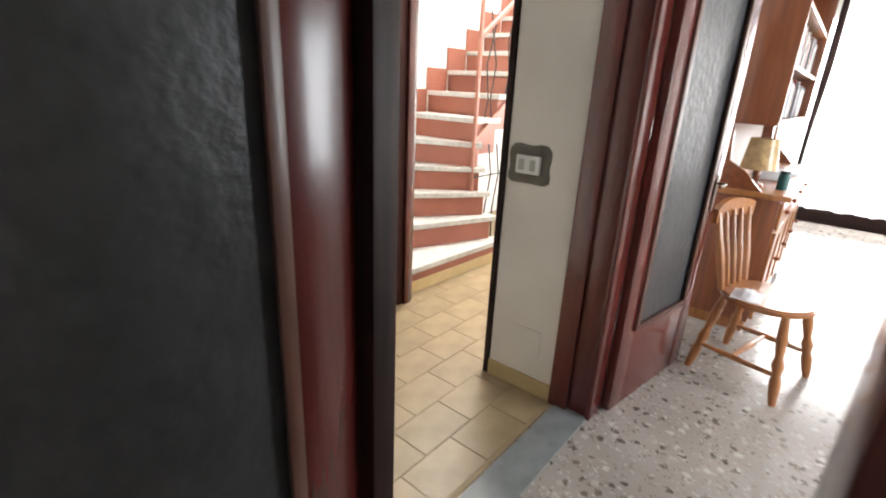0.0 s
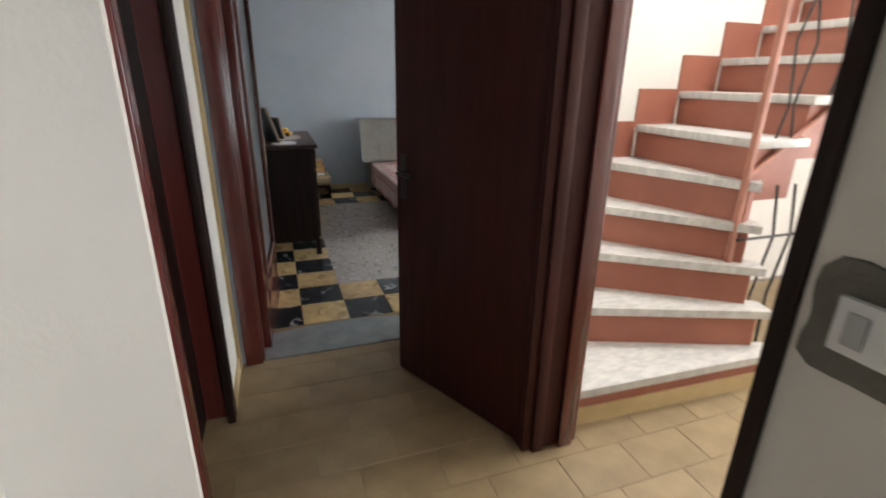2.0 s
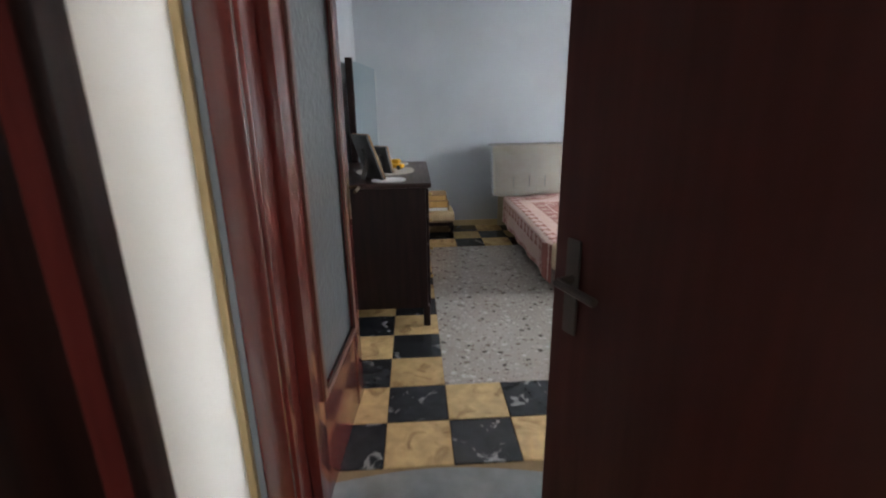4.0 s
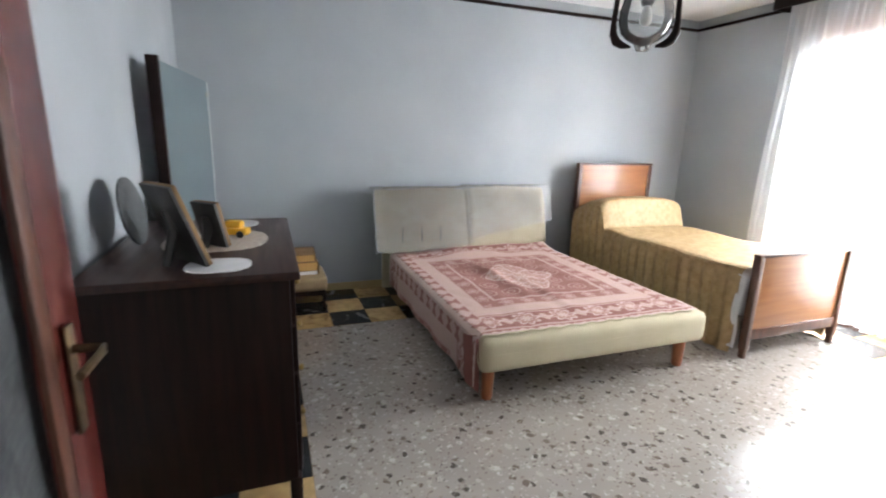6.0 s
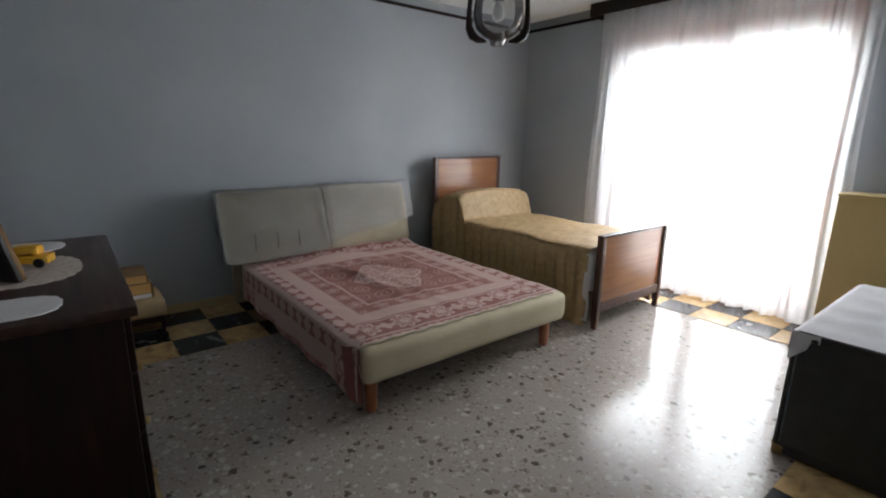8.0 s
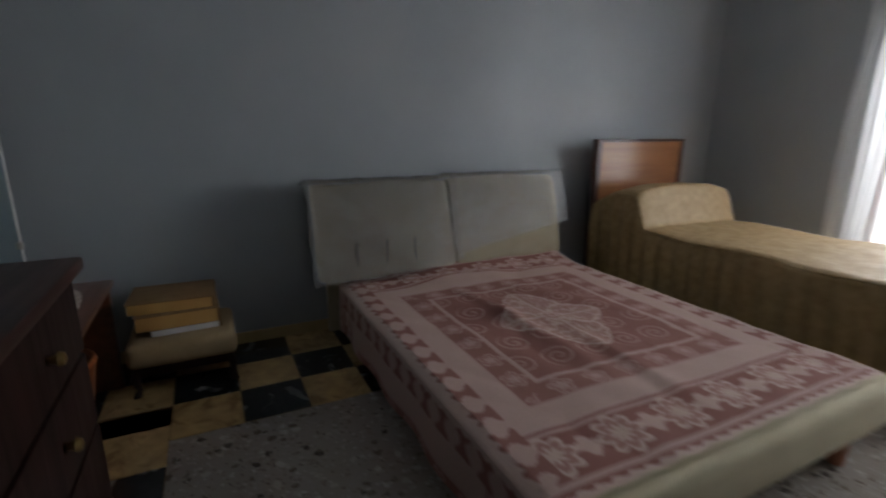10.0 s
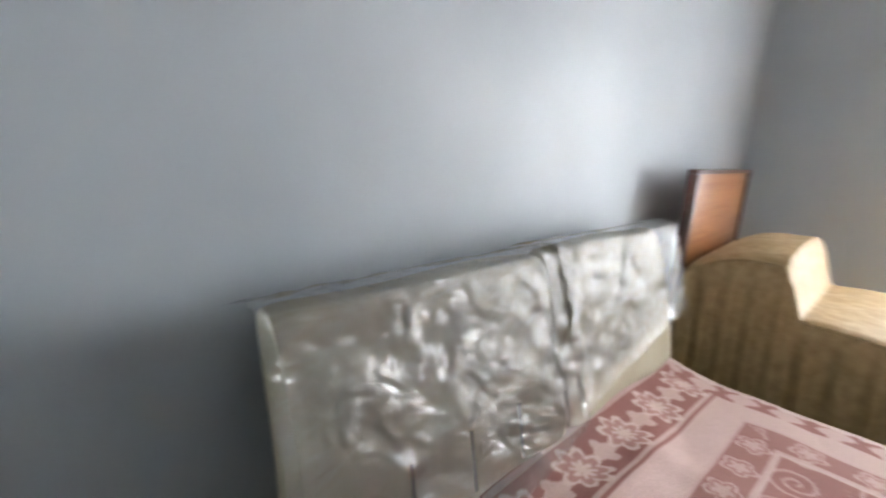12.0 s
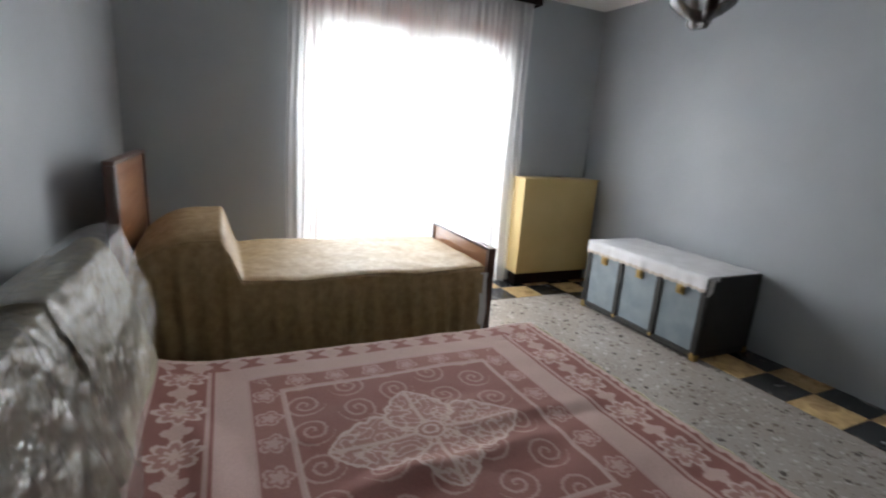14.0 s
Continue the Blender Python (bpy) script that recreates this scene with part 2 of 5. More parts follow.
TRUNK_BLACK = mat("black_fibre", (0.018, 0.017, 0.017), 0.5, (0.03, 0.028, 0.026), 10, bump=0.1)
HANDLE = mat("tarnished_brass", (0.16, 0.12, 0.07), 0.4, (0.08, 0.06, 0.04), 25, metal=1.0)
BRASS = mat("brass", (0.42, 0.30, 0.12), 0.38, (0.28, 0.19, 0.08), 20, metal=1.0)
STEEL = mat("dull_steel", (0.5, 0.47, 0.42), 0.35, metal=1.0)
RAIL = mat("rusty_rail_paint", (0.40, 0.17, 0.12), 0.5, (0.32, 0.13, 0.09), 12)
IRON = mat("black_iron", (0.03, 0.026, 0.024), 0.45)
PLASTER = mat("bare_cement_patch", (0.16, 0.15, 0.125), 0.95, (0.12, 0.11, 0.09), 18, bump=0.6, fine=50)
WHITE_PLASTIC = mat("white_plastic", (0.75, 0.75, 0.73), 0.35, bump=0.0)
GREY_PLASTIC = mat("grey_plastic", (0.42, 0.42, 0.41), 0.4, bump=0.0)
TEAL = mat("teal_card", (0.008, 0.09, 0.08), 0.4, (0.006, 0.065, 0.06), 14)
CARD = mat("ochre_cardboard", (0.50, 0.29, 0.09), 0.7, (0.42, 0.23, 0.07), 6)
CARD_EDGE = mat("brown_cardboard", (0.24, 0.14, 0.06), 0.8)
YELLOW_TOY = mat("yellow_plastic", (0.80, 0.42, 0.02), 0.35, bump=0.0)
DARK_GLASS = mat("dark_textured_glass", (0.035, 0.036, 0.038), 0.36, (0.05, 0.051, 0.054), 9, bump=0.4, fine=26, spec=0.5)
GREY_GLASS = mat("grey_textured_glass", (0.05, 0.055, 0.06), 0.35, (0.065, 0.07, 0.075), 14, bump=0.35, fine=40)
MIRROR = mat("mirror_silver", (0.64, 0.78, 0.80), 0.02, (0.63, 0.77, 0.79), bump=0.0, metal=1.0)
CLEAR = glassy("clear_pane", (0.97, 0.98, 0.98), 0.02, 0.03)
GLOBE = glassy("lamp_globe_glass", (0.93, 0.94, 0.95), 0.03, 0.12)
FILM = glassy("crumpled_plastic_film", (0.93, 0.92, 0.90), 0.2, 0.08, 0.55, 19)
CURTAIN = sheer("white_net_curtain", (0.86, 0.86, 0.87), 0.3)
OUTSIDE = glow("overcast_daylight", (0.96, 0.98, 1.0), 3.2)
SHUTTER = mat("pale_shutter_slat", (0.58, 0.50, 0.42), 0.6)
BASE_YELLOW = mat("ochre_skirting", (0.50, 0.38, 0.20), 0.35, (0.42, 0.31, 0.15), 6)


# ---- building helpers ----
def box_bm(x0, x1, y0, y1, z0, z1, bevel=0.0, segs=2):
    bm = bmesh.new()
    bmesh.ops.create_cube(bm, size=1)
    for v in bm.verts:
        v.co = Vector((x0 + (v.co.x + 0.5) * (x1 - x0), y0 + (v.co.y + 0.5) * (y1 - y0), z0 + (v.co.z + 0.5) * (z1 - z0)))
    if bevel:
        bmesh.ops.bevel(bm, geom=bm.edges[:], offset=bevel, segments=segs, affect="EDGES", profile=0.6)
    return bm


def join(*bms):
    out = bmesh.new()
    for b in bms:
        me = bpy.data.meshes.new("tmp")
        b.to_mesh(me)
        b.free()
        out.from_mesh(me)
        bpy.data.meshes.remove(me)
    return out


def turned(profile, segs=14, at=(0, 0, 0)):
    """A lathe-turned form from (radius, height) pairs."""
    bm = bmesh.new()
    rings = [[bm.verts.new((at[0] + r * math.cos(a), at[1] + r * math.sin(a), at[2] + z)) for a in (2 * math.pi * i / segs for i in range(segs))] for r, z in profile]
    for a, b in zip(rings, rings[1:]):
        for i in range(segs):
            bm.faces.new((a[i], a[(i + 1) % segs], b[(i + 1) % segs], b[i]))
    bm.faces.new(list(reversed(rings[0])))
    bm.faces.new(rings[-1])
    return bm


def rod(points, r, segs=8):
    """A round bar along a line of points."""
    bm = bmesh.new()
    pts = [Vector(p) for p in points]
    rings = []
    for i, p in enumerate(pts):
        d = (pts[min(i + 1, len(pts) - 1)] - pts[max(i - 1, 0)]).normalized()
        u = d.orthogonal().normalized() if not rings else (u - d * u.dot(d)).normalized()
        w = d.cross(u)
        rad = r[i] if isinstance(r, (list, tuple)) else r
        rings.append([bm.verts.new(p + rad * (math.cos(a) * u + math.sin(a) * w)) for a in (2 * math.pi * k / segs for k in range(segs))])
    for a, b in zip(rings, rings[1:]):
        for k in range(segs):
            bm.faces.new((a[k], a[(k + 1) % segs], b[(k + 1) % segs], b[k]))
    bm.faces.new(list(reversed(rings[0])))
    bm.faces.new(rings[-1])
    return bm


def slab(outline, z0, z1):
    """A flat plate with the given outline in plan."""
    bm = bmesh.new()
    lo = [bm.verts.new((x, y, z0)) for x, y in outline]
    hi = [bm.verts.new((x, y, z1)) for x, y in outline]
    n = len(outline)
    for i in range(n):
        bm.faces.new((lo[i], lo[(i + 1) % n], hi[(i + 1) % n], hi[i]))
    bm.faces.new(list(reversed(lo)))
    bm.faces.new(hi)
    bmesh.ops.recalc_face_normals(bm, faces=bm.faces[:])
    return bm


def sheet(nu, nv, fn, thick=0.0):
    """A grid surface; fn(u, v) with u and v from 0 to 1 gives the place."""
    bm = bmesh.new()
    g = [[bm.verts.new(fn(i / nu, j / nv)) for j in range(nv + 1)] for i in range(nu + 1)]
    for i in range(nu):
        for j in range(nv):
            bm.faces.new((g[i][j], g[i + 1][j], g[i + 1][j + 1], g[i][j + 1]))
    if thick:
        bmesh.ops.solidify(bm, geom=bm.faces[:], thickness=thick)
    return bm


def mesh_of(name, bm, material, smooth=None):
    me = bpy.data.meshes.new(name)
    bmesh.ops.recalc_face_normals(bm, faces=bm.faces[:])
    bm.to_mesh(me)
    bm.free()
    if smooth:
        me.polygons.foreach_set("use_smooth", [True] * len(me.polygons))
        if smooth is not True:
            me.set_sharp_from_angle(angle=radians(smooth))
    me.materials.append(material)
    return me


def part(name, bm, material, parent, label="", smooth=40):
    ob = new(name, mesh_of(name, bm, material, smooth))
    ob.parent = parent
    return tagged(ob, label)


def thing(name, label, category, m=None, group="", kind=""):
    ob = tagged(new(name), label, category, group, kind)
    ob.matrix_world = m or Matrix()
    return ob


def structure(name, bm, material, label, category="wall", smooth=30):
    return tagged(new(name, mesh_of(name, bm, material, smooth)), label, category, kind="structure")


def solid(name, label, category, bm, material, group="", smooth=40):
    return tagged(new(name, mesh_of(name, bm, material, smooth)), label, category, group)


# ---- bedroom shell ----
X0, X1, Y0, Y1, H = -0.22, 4.70, -0.10, 3.92, 2.62
structure("floor", box_bm(-3.2, 7.2, -6.2, 4.2, -0.12, 0.0), TERRAZZO, "polished terrazzo floor with brown marble chips", "floor")
structure("wall_head", box_bm(X0 - 0.2, X1 + 0.3, Y1, Y1 + 0.2, 0, 2.8), BLUE_WALL, "pale blue-grey painted bedroom wall behind the beds")
structure("wall_dresser", box_bm(X0 - 0.2, X0, -0.22, Y1, 0, 2.8), BLUE_WALL, "pale blue-grey painted bedroom wall beside the chest")
structure("wall_window", join(box_bm(X1, X1 + 0.3, -0.22, 0.9, 0, 2.8), box_bm(X1, X1 + 0.3, 2.72, Y1, 0, 2.8), box_bm(X1, X1 + 0.3, 0.9, 2.72, 2.36, 2.8)),
          BLUE_WALL, "pale blue-grey wall with a balcony window opening")
structure("wall_door", join(box_bm(0.88, 1.22, -0.22, Y0, 0, 2.8), box_bm(1.22, X1, -0.148, Y0, 0, 2.8), box_bm(X0, -0.06, -0.22, Y0, 0, 2.8), box_bm(-0.06, 0.88, -0.22, Y0, 2.1, 2.8)),
          BLUE_WALL, "pale blue-grey bedroom wall with the door opening")
structure("ceiling", box_bm(X0 - 0.2, X1 + 0.3, -0.22, Y1 + 0.2, H, H + 0.1), CEILING, "plain white bedroom ceiling", "ceiling")
for nm, b in (("trim", box_bm(X0, X1, Y1 - 0.018, Y1, 2.515, 2.54)), ("trim", box_bm(X1 - 0.018, X1, 2.97, Y1 - 0.018, 2.515, 2.54)),
              ("trim", box_bm(X0, X0 + 0.018, 0.0, Y1 - 0.018, 2.515, 2.54))):
    structure(nm, b, DARK_WOOD, "thin dark wooden rail below the ceiling", "trim")
for b in (box_bm(X0, X1, Y1 - 0.012, Y1, 0, 0.07), box_bm(X0, X0 + 0.012, 0.0, Y1 - 0.012, 0, 0.07), box_bm(X1 - 0.012, X1, 2.72, Y1 - 0.012, 0, 0.07)):
    structure("baseboard", b, BASE_YELLOW, "low ochre stone skirting", "baseboard")

# ---- balcony window ----
win = thing("window_1", "tall bright two-leaf wooden balcony window", "window", kind="structure")
part("window_frame", join(box_bm(4.80, 4.88, 0.9, 0.97, 0, 2.36, 0.006), box_bm(4.80, 4.88, 2.65, 2.72, 0, 2.36, 0.006), box_bm(4.80, 4.88, 0.97, 2.65, 2.29, 2.36, 0.006)), LEG_WOOD, win)
for a in (0.97, 1.81):
    leaf = part("casement", join(box_bm(4.81, 4.86, a, a + 0.06, 0.03, 2.29, 0.005), box_bm(4.81, 4.86, a + 0.78, a + 0.84, 0.03, 2.29, 0.005),
                                 box_bm(4.81, 4.86, a + 0.06, a + 0.78, 0.03, 0.28, 0.005), box_bm(4.81, 4.86, a + 0.06, a + 0.78, 2.23, 2.29, 0.005)), LEG_WOOD, win)
    pane = part("pane", box_bm(4.832, 4.838, a + 0.06, a + 0.78, 0.28, 2.23), CLEAR, leaf)
    pane.visible_shadow = False
shut = thing("roller_shutter", "pale roller shutter half drawn above the window", "shutter")
for i in range(9):
    part("slat", box_bm(4.90, 4.912, 0.9, 2.72, 2.05 + i * 0.0365, 2.05 + i * 0.0365 + 0.036, 0.004, 1), SHUTTER, shut)
structure("backdrop", box_bm(7.4, 7.42, -1.0, 5.0, -0.5, 4.5), OUTSIDE, "white overcast daylight outside the window", "sky")

pel = thing("curtain_pelmet", "dark brown wooden pelmet above the net curtain", "pelmet")
part("front_board", box_bm(4.50, 4.52, 0.76, 2.97, 2.50, 2.615, 0.004), DARK_WOOD, pel)
part("side_board", box_bm(4.52, X1, 0.76, 0.78, 2.50, 2.615, 0.003), DARK_WOOD, pel)
part("side_board", box_bm(4.52, X1, 2.95, 2.97, 2.50, 2.615, 0.003), DARK_WOOD, pel)


def net_curtain(x, ya, yb, z0, z1, label, folds=15):
    rng = random.Random(int(ya * 100) + 7)
    ph = [rng.uniform(0, 6.28) for _ in range(6)]

    def fn(u, v):
        y = ya + (yb - ya) * u
        flare = 0.45 + 0.55 * (1 - v)
        d = 0.028 * math.sin(folds * 6.28 * u + 1.3 * math.sin(5 * u * 6.28 + ph[0])) + 0.016 * math.sin(2.3 * folds * u * 6.28 + ph[1] + 2 * v) + 0.02 * math.sin(11 * u + ph[2] + 1.5 * v)
        return (x + flare * d, y + 0.035 * (1 - v) * (u - 0.5) * 2 + 0.008 * math.sin(9 * v + ph[3] + u * 40), z0 + (z1 - z0) * v + (0.006 * math.sin(u * 60) if v == 0 else 0))
    c = thing("net_curtain", label, "curtain")
    part("drape", sheet(220, 14, fn), CURTAIN, c, smooth=True)
    part("hem", sheet(220, 1, lambda u, v: Vector(fn(u, v * 0.035)) + Vector((-0.004, 0, 0))), CURTAIN, c, smooth=True)
    return c


net_curtain(4.60, 0.79, 2.85, 0.015, 2.55, "floor-length sheer white net curtain with soft folds")

rad = thing("radiator_cover", "ochre-cream painted radiator cover on a dark plinth", "radiator cover")
part("panel", box_bm(4.42, 4.68, -0.06, 0.80, 0.12, 1.02, 0.012), IVORY, rad)
part("plinth", box_bm(4.46, 4.68, -0.05, 0.78, 0.0, 0.12, 0.004), DARK_WOOD, rad)
part("top_lip", box_bm(4.41, 4.68, -0.065, 0.805, 1.02, 1.035, 0.004), IVORY, rad)

# ---- pendant lamp ----
LX, LY = 2.09, 1.74
lamp = thing("pendant_lamp", "clear glass globe pendant with dark curved wooden arms", "lamp", pose(LX, LY, 0.012))
part("ceiling_rose", turned([(0.055, 2.61), (0.055, 2.59), (0.02, 2.55)], 20), DARK_WOOD, lamp)
part("rod", rod([(0, 0, 2.56), (0, 0, 2.16)], 0.012), DARK_WOOD, lamp)
part("hub", turned([(0.02, 2.17), (0.05, 2.16), (0.055, 2.12), (0.03, 2.09)], 18), DARK_WOOD, lamp)
part("socket", turned([(0.028, 2.09), (0.03, 2.0), (0.022, 1.985)], 16), DARK_WOOD, lamp)
part("bulb", turned([(0.013, 1.985), (0.02, 1.965), (0.029, 1.935), (0.026, 1.91), (0.01, 1.897)], 16), WHITE_PLASTIC, lamp, "white glass bulb", smooth=True)
part("globe", turned([(0.03, 2.12), (0.06, 2.10), (0.097, 2.05), (0.119, 1.97), (0.122, 1.91), (0.105, 1.86), (0.07, 1.83), (0.042, 1.817), (0.035, 1.80), (0.03, 1.787), (0.005, 1.784)], 32), GLOBE, lamp, smooth=True)
for k in range(2):
    a = radians(k * 180 + 142)
    prof = [(0.04, 2.15), (0.10, 2.13), (0.145, 2.07), (0.162, 1.98), (0.168, 1.89), (0.165, 1.835), (0.145, 1.80), (0.11, 1.783), (0.065, 1.776)]
    part("arm", rod([(0.84 * r * math.cos(a), 0.84 * r * math.sin(a), z + 0.03) for r, z in prof], [0.014, 0.014, 0.014, 0.012, 0.013, 0.019, 0.022, 0.017, 0.006], 12), DARK_WOOD, lamp)

# ---- bedroom door, open against the chest side ----


def glazed_leaf(name, label, w, h, m, glass, handle_side=1, wd=MAHOGANY, sw_=0.115):
    """A panelled leaf with a tall textured pane; hinged at its own origin, along +x."""
    d = thing(name, label, "door", m, kind="structure")
    part("stile", box_bm(0, sw_, -0.02, 0.02, 0.008, h, 0.006), wd, d)
    part("stile", box_bm(w - sw_, w, -0.02, 0.02, 0.008, h, 0.006), wd, d)
    part("bottom_rail", box_bm(sw_, w - sw_, -0.018, 0.018, 0.008, 0.42, 0.004), wd, d)
    part("top_rail", box_bm(sw_, w - sw_, -0.018, 0.018, h - 0.14, h, 0.004), wd, d)
    part("glass_panel", box_bm(sw_, w - sw_, -0.005, 0.005, 0.42, h - 0.14), glass, d, "dark textured glass panel")
    for s in (-1, 1):
        ys = (0.018, 0.03) if s > 0 else (-0.03, -0.018)
        part("glazing_bead", join(box_bm(sw_ - 0.01, sw_ + 0.022, *ys, 0.40, h - 0.12, 0.004), box_bm(w - sw_ - 0.022, w - sw_ + 0.01, *ys, 0.40, h - 0.12, 0.004),
                                  box_bm(sw_ + 0.022, w - sw_ - 0.022, *ys, 0.40, 0.425, 0.004), box_bm(sw_ + 0.022, w - sw_ - 0.022, *ys, h - 0.145, h - 0.12, 0.004)), BED_EDGE, d)
        yy = s * 0.024
        if not handle_side:
            continue
        hd = part("handle", join(box_bm(w - 0.07, w - 0.044, min(yy, yy + s * 0.005), max(yy, yy + s * 0.005), 0.90, 1.08, 0.002),
                                 rod([(w - 0.057, yy, 1.04), (w - 0.057, yy + s * 0.045, 1.04), (w - 0.075, yy + s * 0.05, 1.04), (w - 0.145, yy + s * 0.048, 1.035)], 0.007)), HANDLE, d, "worn brass lever handle")
    return d


def frame_post(name, x0, x1, y0, y1, h=2.1, wd=MAHOGANY):
    b = join(box_bm(x0, x1, y0, y1, 0, h, 0.008), )
    return structure(name, b, wd, "dark glossy mahogany door casing", "door frame")


glazed_leaf("door_1", "open mahogany bedroom door with grey textured glass", 0.76, 2.07, pose(-0.005, -0.10, 0, 0, 0, 85.5), GREY_GLASS)
for x0, x1 in ((-0.06, -0.02), (0.84, 0.88)):
    frame_post("trim", x0, x1, -0.22, Y0)
frame_post("trim", -0.115, -0.03, -0.245, -0.22)
frame_post("trim", 0.85, 0.94, -0.245, -0.22)
structure("trim", box_bm(-0.115, 0.94, -0.245, -0.22, 2.08, 2.17, 0.006), MAHOGANY, "dark mahogany door head casing", "door frame")
sill = [(-0.02, -0.22), (0.84, -0.22)] + [(0.84 - 0.86 * i / 12, 0.03 + 0.055 * math.sin(math.pi * i / 12) + 0.02) for i in range(13)]
structure("door_sill", slab(sill, 0.0, 0.008), GREY_MARBLE, "worn grey marble door sill", "sill")

# ---- hall and corridor ----
CX = -0.15
structure("wall_corridor", join(box_bm(-0.55, CX, -0.62, -0.22, 0, 2.8), box_bm(-0.55, CX, -1.42, -1.38, 0, 2.8), box_bm(-0.55, CX, -1.38, -0.62, 2.1, 2.8),
                                box_bm(-0.55, -0.42, -1.38, -0.62, 0, 2.1)), WHITE_WALL, "white plastered corridor wall with a recessed door")
structure("wall_hall_west", box_bm(-0.65, -0.55, -2.5, -0.22, 0, 2.8), WHITE_WALL, "white plastered hall wall")
structure("wall_stair_west", join(box_bm(1.04, 1.22, -1.2, -0.22, 0, 2.8)), WHITE_WALL, "white wall between corridor and stairs")
structure("wall_switch", box_bm(0.86, 1.02, -2.56, -2.13, 0, 2.8), CREAM_WALL, "cream painted hall wall with a light switch")
structure("wall_stair_south", box_bm(1.02, 4.4, -2.56, -2.44, 0, 2.8), WHITE_WALL, "white wall behind the stairs")
structure("wall_stair_north", box_bm(1.22, 5.0, -0.17, -0.15, 0, 4.8), WHITE_WALL, "white stairwell wall")
structure("wall_stair_east", join(box_bm(4.6, 4.7, -0.75, -0.17, 0, 4.8), box_bm(4.6, 4.7, -2.56, -0.75, 2.3, 4.8), box_bm(4.6, 4.7, -2.56, -2.3, 0, 2.3), box_bm(4.6, 4.7, -1.2, -0.75, 0, 2.3)), WHITE_WALL, "white stairwell end wall")
structure("wall_stair_upper", box_bm(1.02, 4.6, -2.56, -2.44, 2.8, 4.8), WHITE_WALL, "white upper stairwell wall")
structure("wall_stair_upper", box_bm(1.04, 1.22, -2.44, -0.15, 2.8, 4.8), WHITE_WALL, "white upper stairwell wall")
structure("ceiling_hall", box_bm(-1.4, 1.22, -2.62, -0.15, 2.75, 2.8), CEILING, "white hall ceiling", "ceiling")
structure("ceiling_stairs", box_bm(1.0, 4.7, -2.56, -0.15, 4.8, 4.9), CEILING, "white stairwell ceiling", "ceiling")
structure("trim", box_bm(0.845, 0.875, -2.145, -2.115, 0, 2.75, 0.004), DARK_WOOD, "thin dark wooden corner strip", "trim")
frame_post("trim", CX - 0.02, CX + 0.012, -1.39, -1.335)
# Far casing in near-black wood: shade painted in, the wood is mahogany.
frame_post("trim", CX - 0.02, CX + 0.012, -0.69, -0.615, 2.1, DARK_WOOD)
structure("trim", box_bm(CX - 0.02, CX + 0.012, -1.335, -0.69, 2.06, 2.14, 0.005), MAHOGANY, "dark mahogany door head casing", "door frame")
d2 = thing("door_2", "closed mahogany flush corridor door coloured dark for its shaded recess", "door", kind="structure")
# Leaf coloured near black to stand for the shade of the recess.
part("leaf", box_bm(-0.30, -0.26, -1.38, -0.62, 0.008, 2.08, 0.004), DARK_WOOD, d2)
for ya, yb in ((-1.38, -1.365), (-0.635, -0.62)):
    part("lining", box_bm(-0.42, CX - 0.02, ya, yb, 0, 2.1), MAHOGANY, d2)
structure("trim", box_bm(CX - 0.005, CX + 0.02, -0.27, -0.245, 0, 2.75, 0.004), BASE_YELLOW, "narrow ochre corner strip", "trim")
for b in (box_bm(CX, CX + 0.012, -0.615, -0.25, 0, 0.075), box_bm(0.848, 0.86, -2.55, -2.13, 0, 0.085), box_bm(0.848, 1.02, -2.13, -2.118, 0, 0.085)):
    structure("baseboard", b, BASE_YELLOW, "ochre tile skirting", "baseboard")

# right-hand corridor leaf, ajar, with its moulded post
lf = thing("door_3", "dark mahogany flush door standing ajar in the corridor", "door", pose(0.995, -1.17, 0, 0, 0, 90 + 26), kind="structure")
part("leaf", box_bm(0, 0.76, -0.02, 0.02, 0.008, 2.08, 0.006), MATT_MAHOGANY, lf)
for s in (-1, 1):
    yy = s * 0.022
    part("handle", join(box_bm(0.685, 0.72, min(yy, yy + s * 0.006), max(yy, yy + s * 0.006), 0.92, 1.12, 0.003), rod([(0.70, yy, 1.04), (0.70, yy + s * 0.045, 1.04), (0.60, yy + s * 0.05, 1.035)], 0.009)), IRON, lf, "dark lever handle")
post = thing("door_frame", "moulded dark mahogany door post beside the stairs", "door frame", kind="structure")
part("post", box_bm(0.965, 1.20, -1.235, -1.2, 0, 2.12, 0.006), MATT_MAHOGANY, post)
part("moulding", box_bm(1.00, 1.05, -1.255, -1.235, 0, 2.12, 0.009), MATT_MAHOGANY, post)
part("moulding", box_bm(1.12, 1.185, -1.262, -1.235, 0, 2.12, 0.011), MAHOGANY, post)
part("edge", box_bm(0.965, 1.04, -1.2, -1.13, 0, 2.12, 0.006), MATT_MAHOGANY, post)
part("edge", box_bm(1.19, 1.215, -1.24, -1.13, 0, 2.12, 0.006), MAHOGANY, post)

# ---- stairs ----
R = 0.2


def rise(n):
    """Height of the top of step n; the straight flight is a little shallower."""
    return n * R if n < 6 else 5 * R + (n - 5) * 0.193

st = thing("staircase", "winding stair with white marble treads and red risers", "stairs", kind="structure")


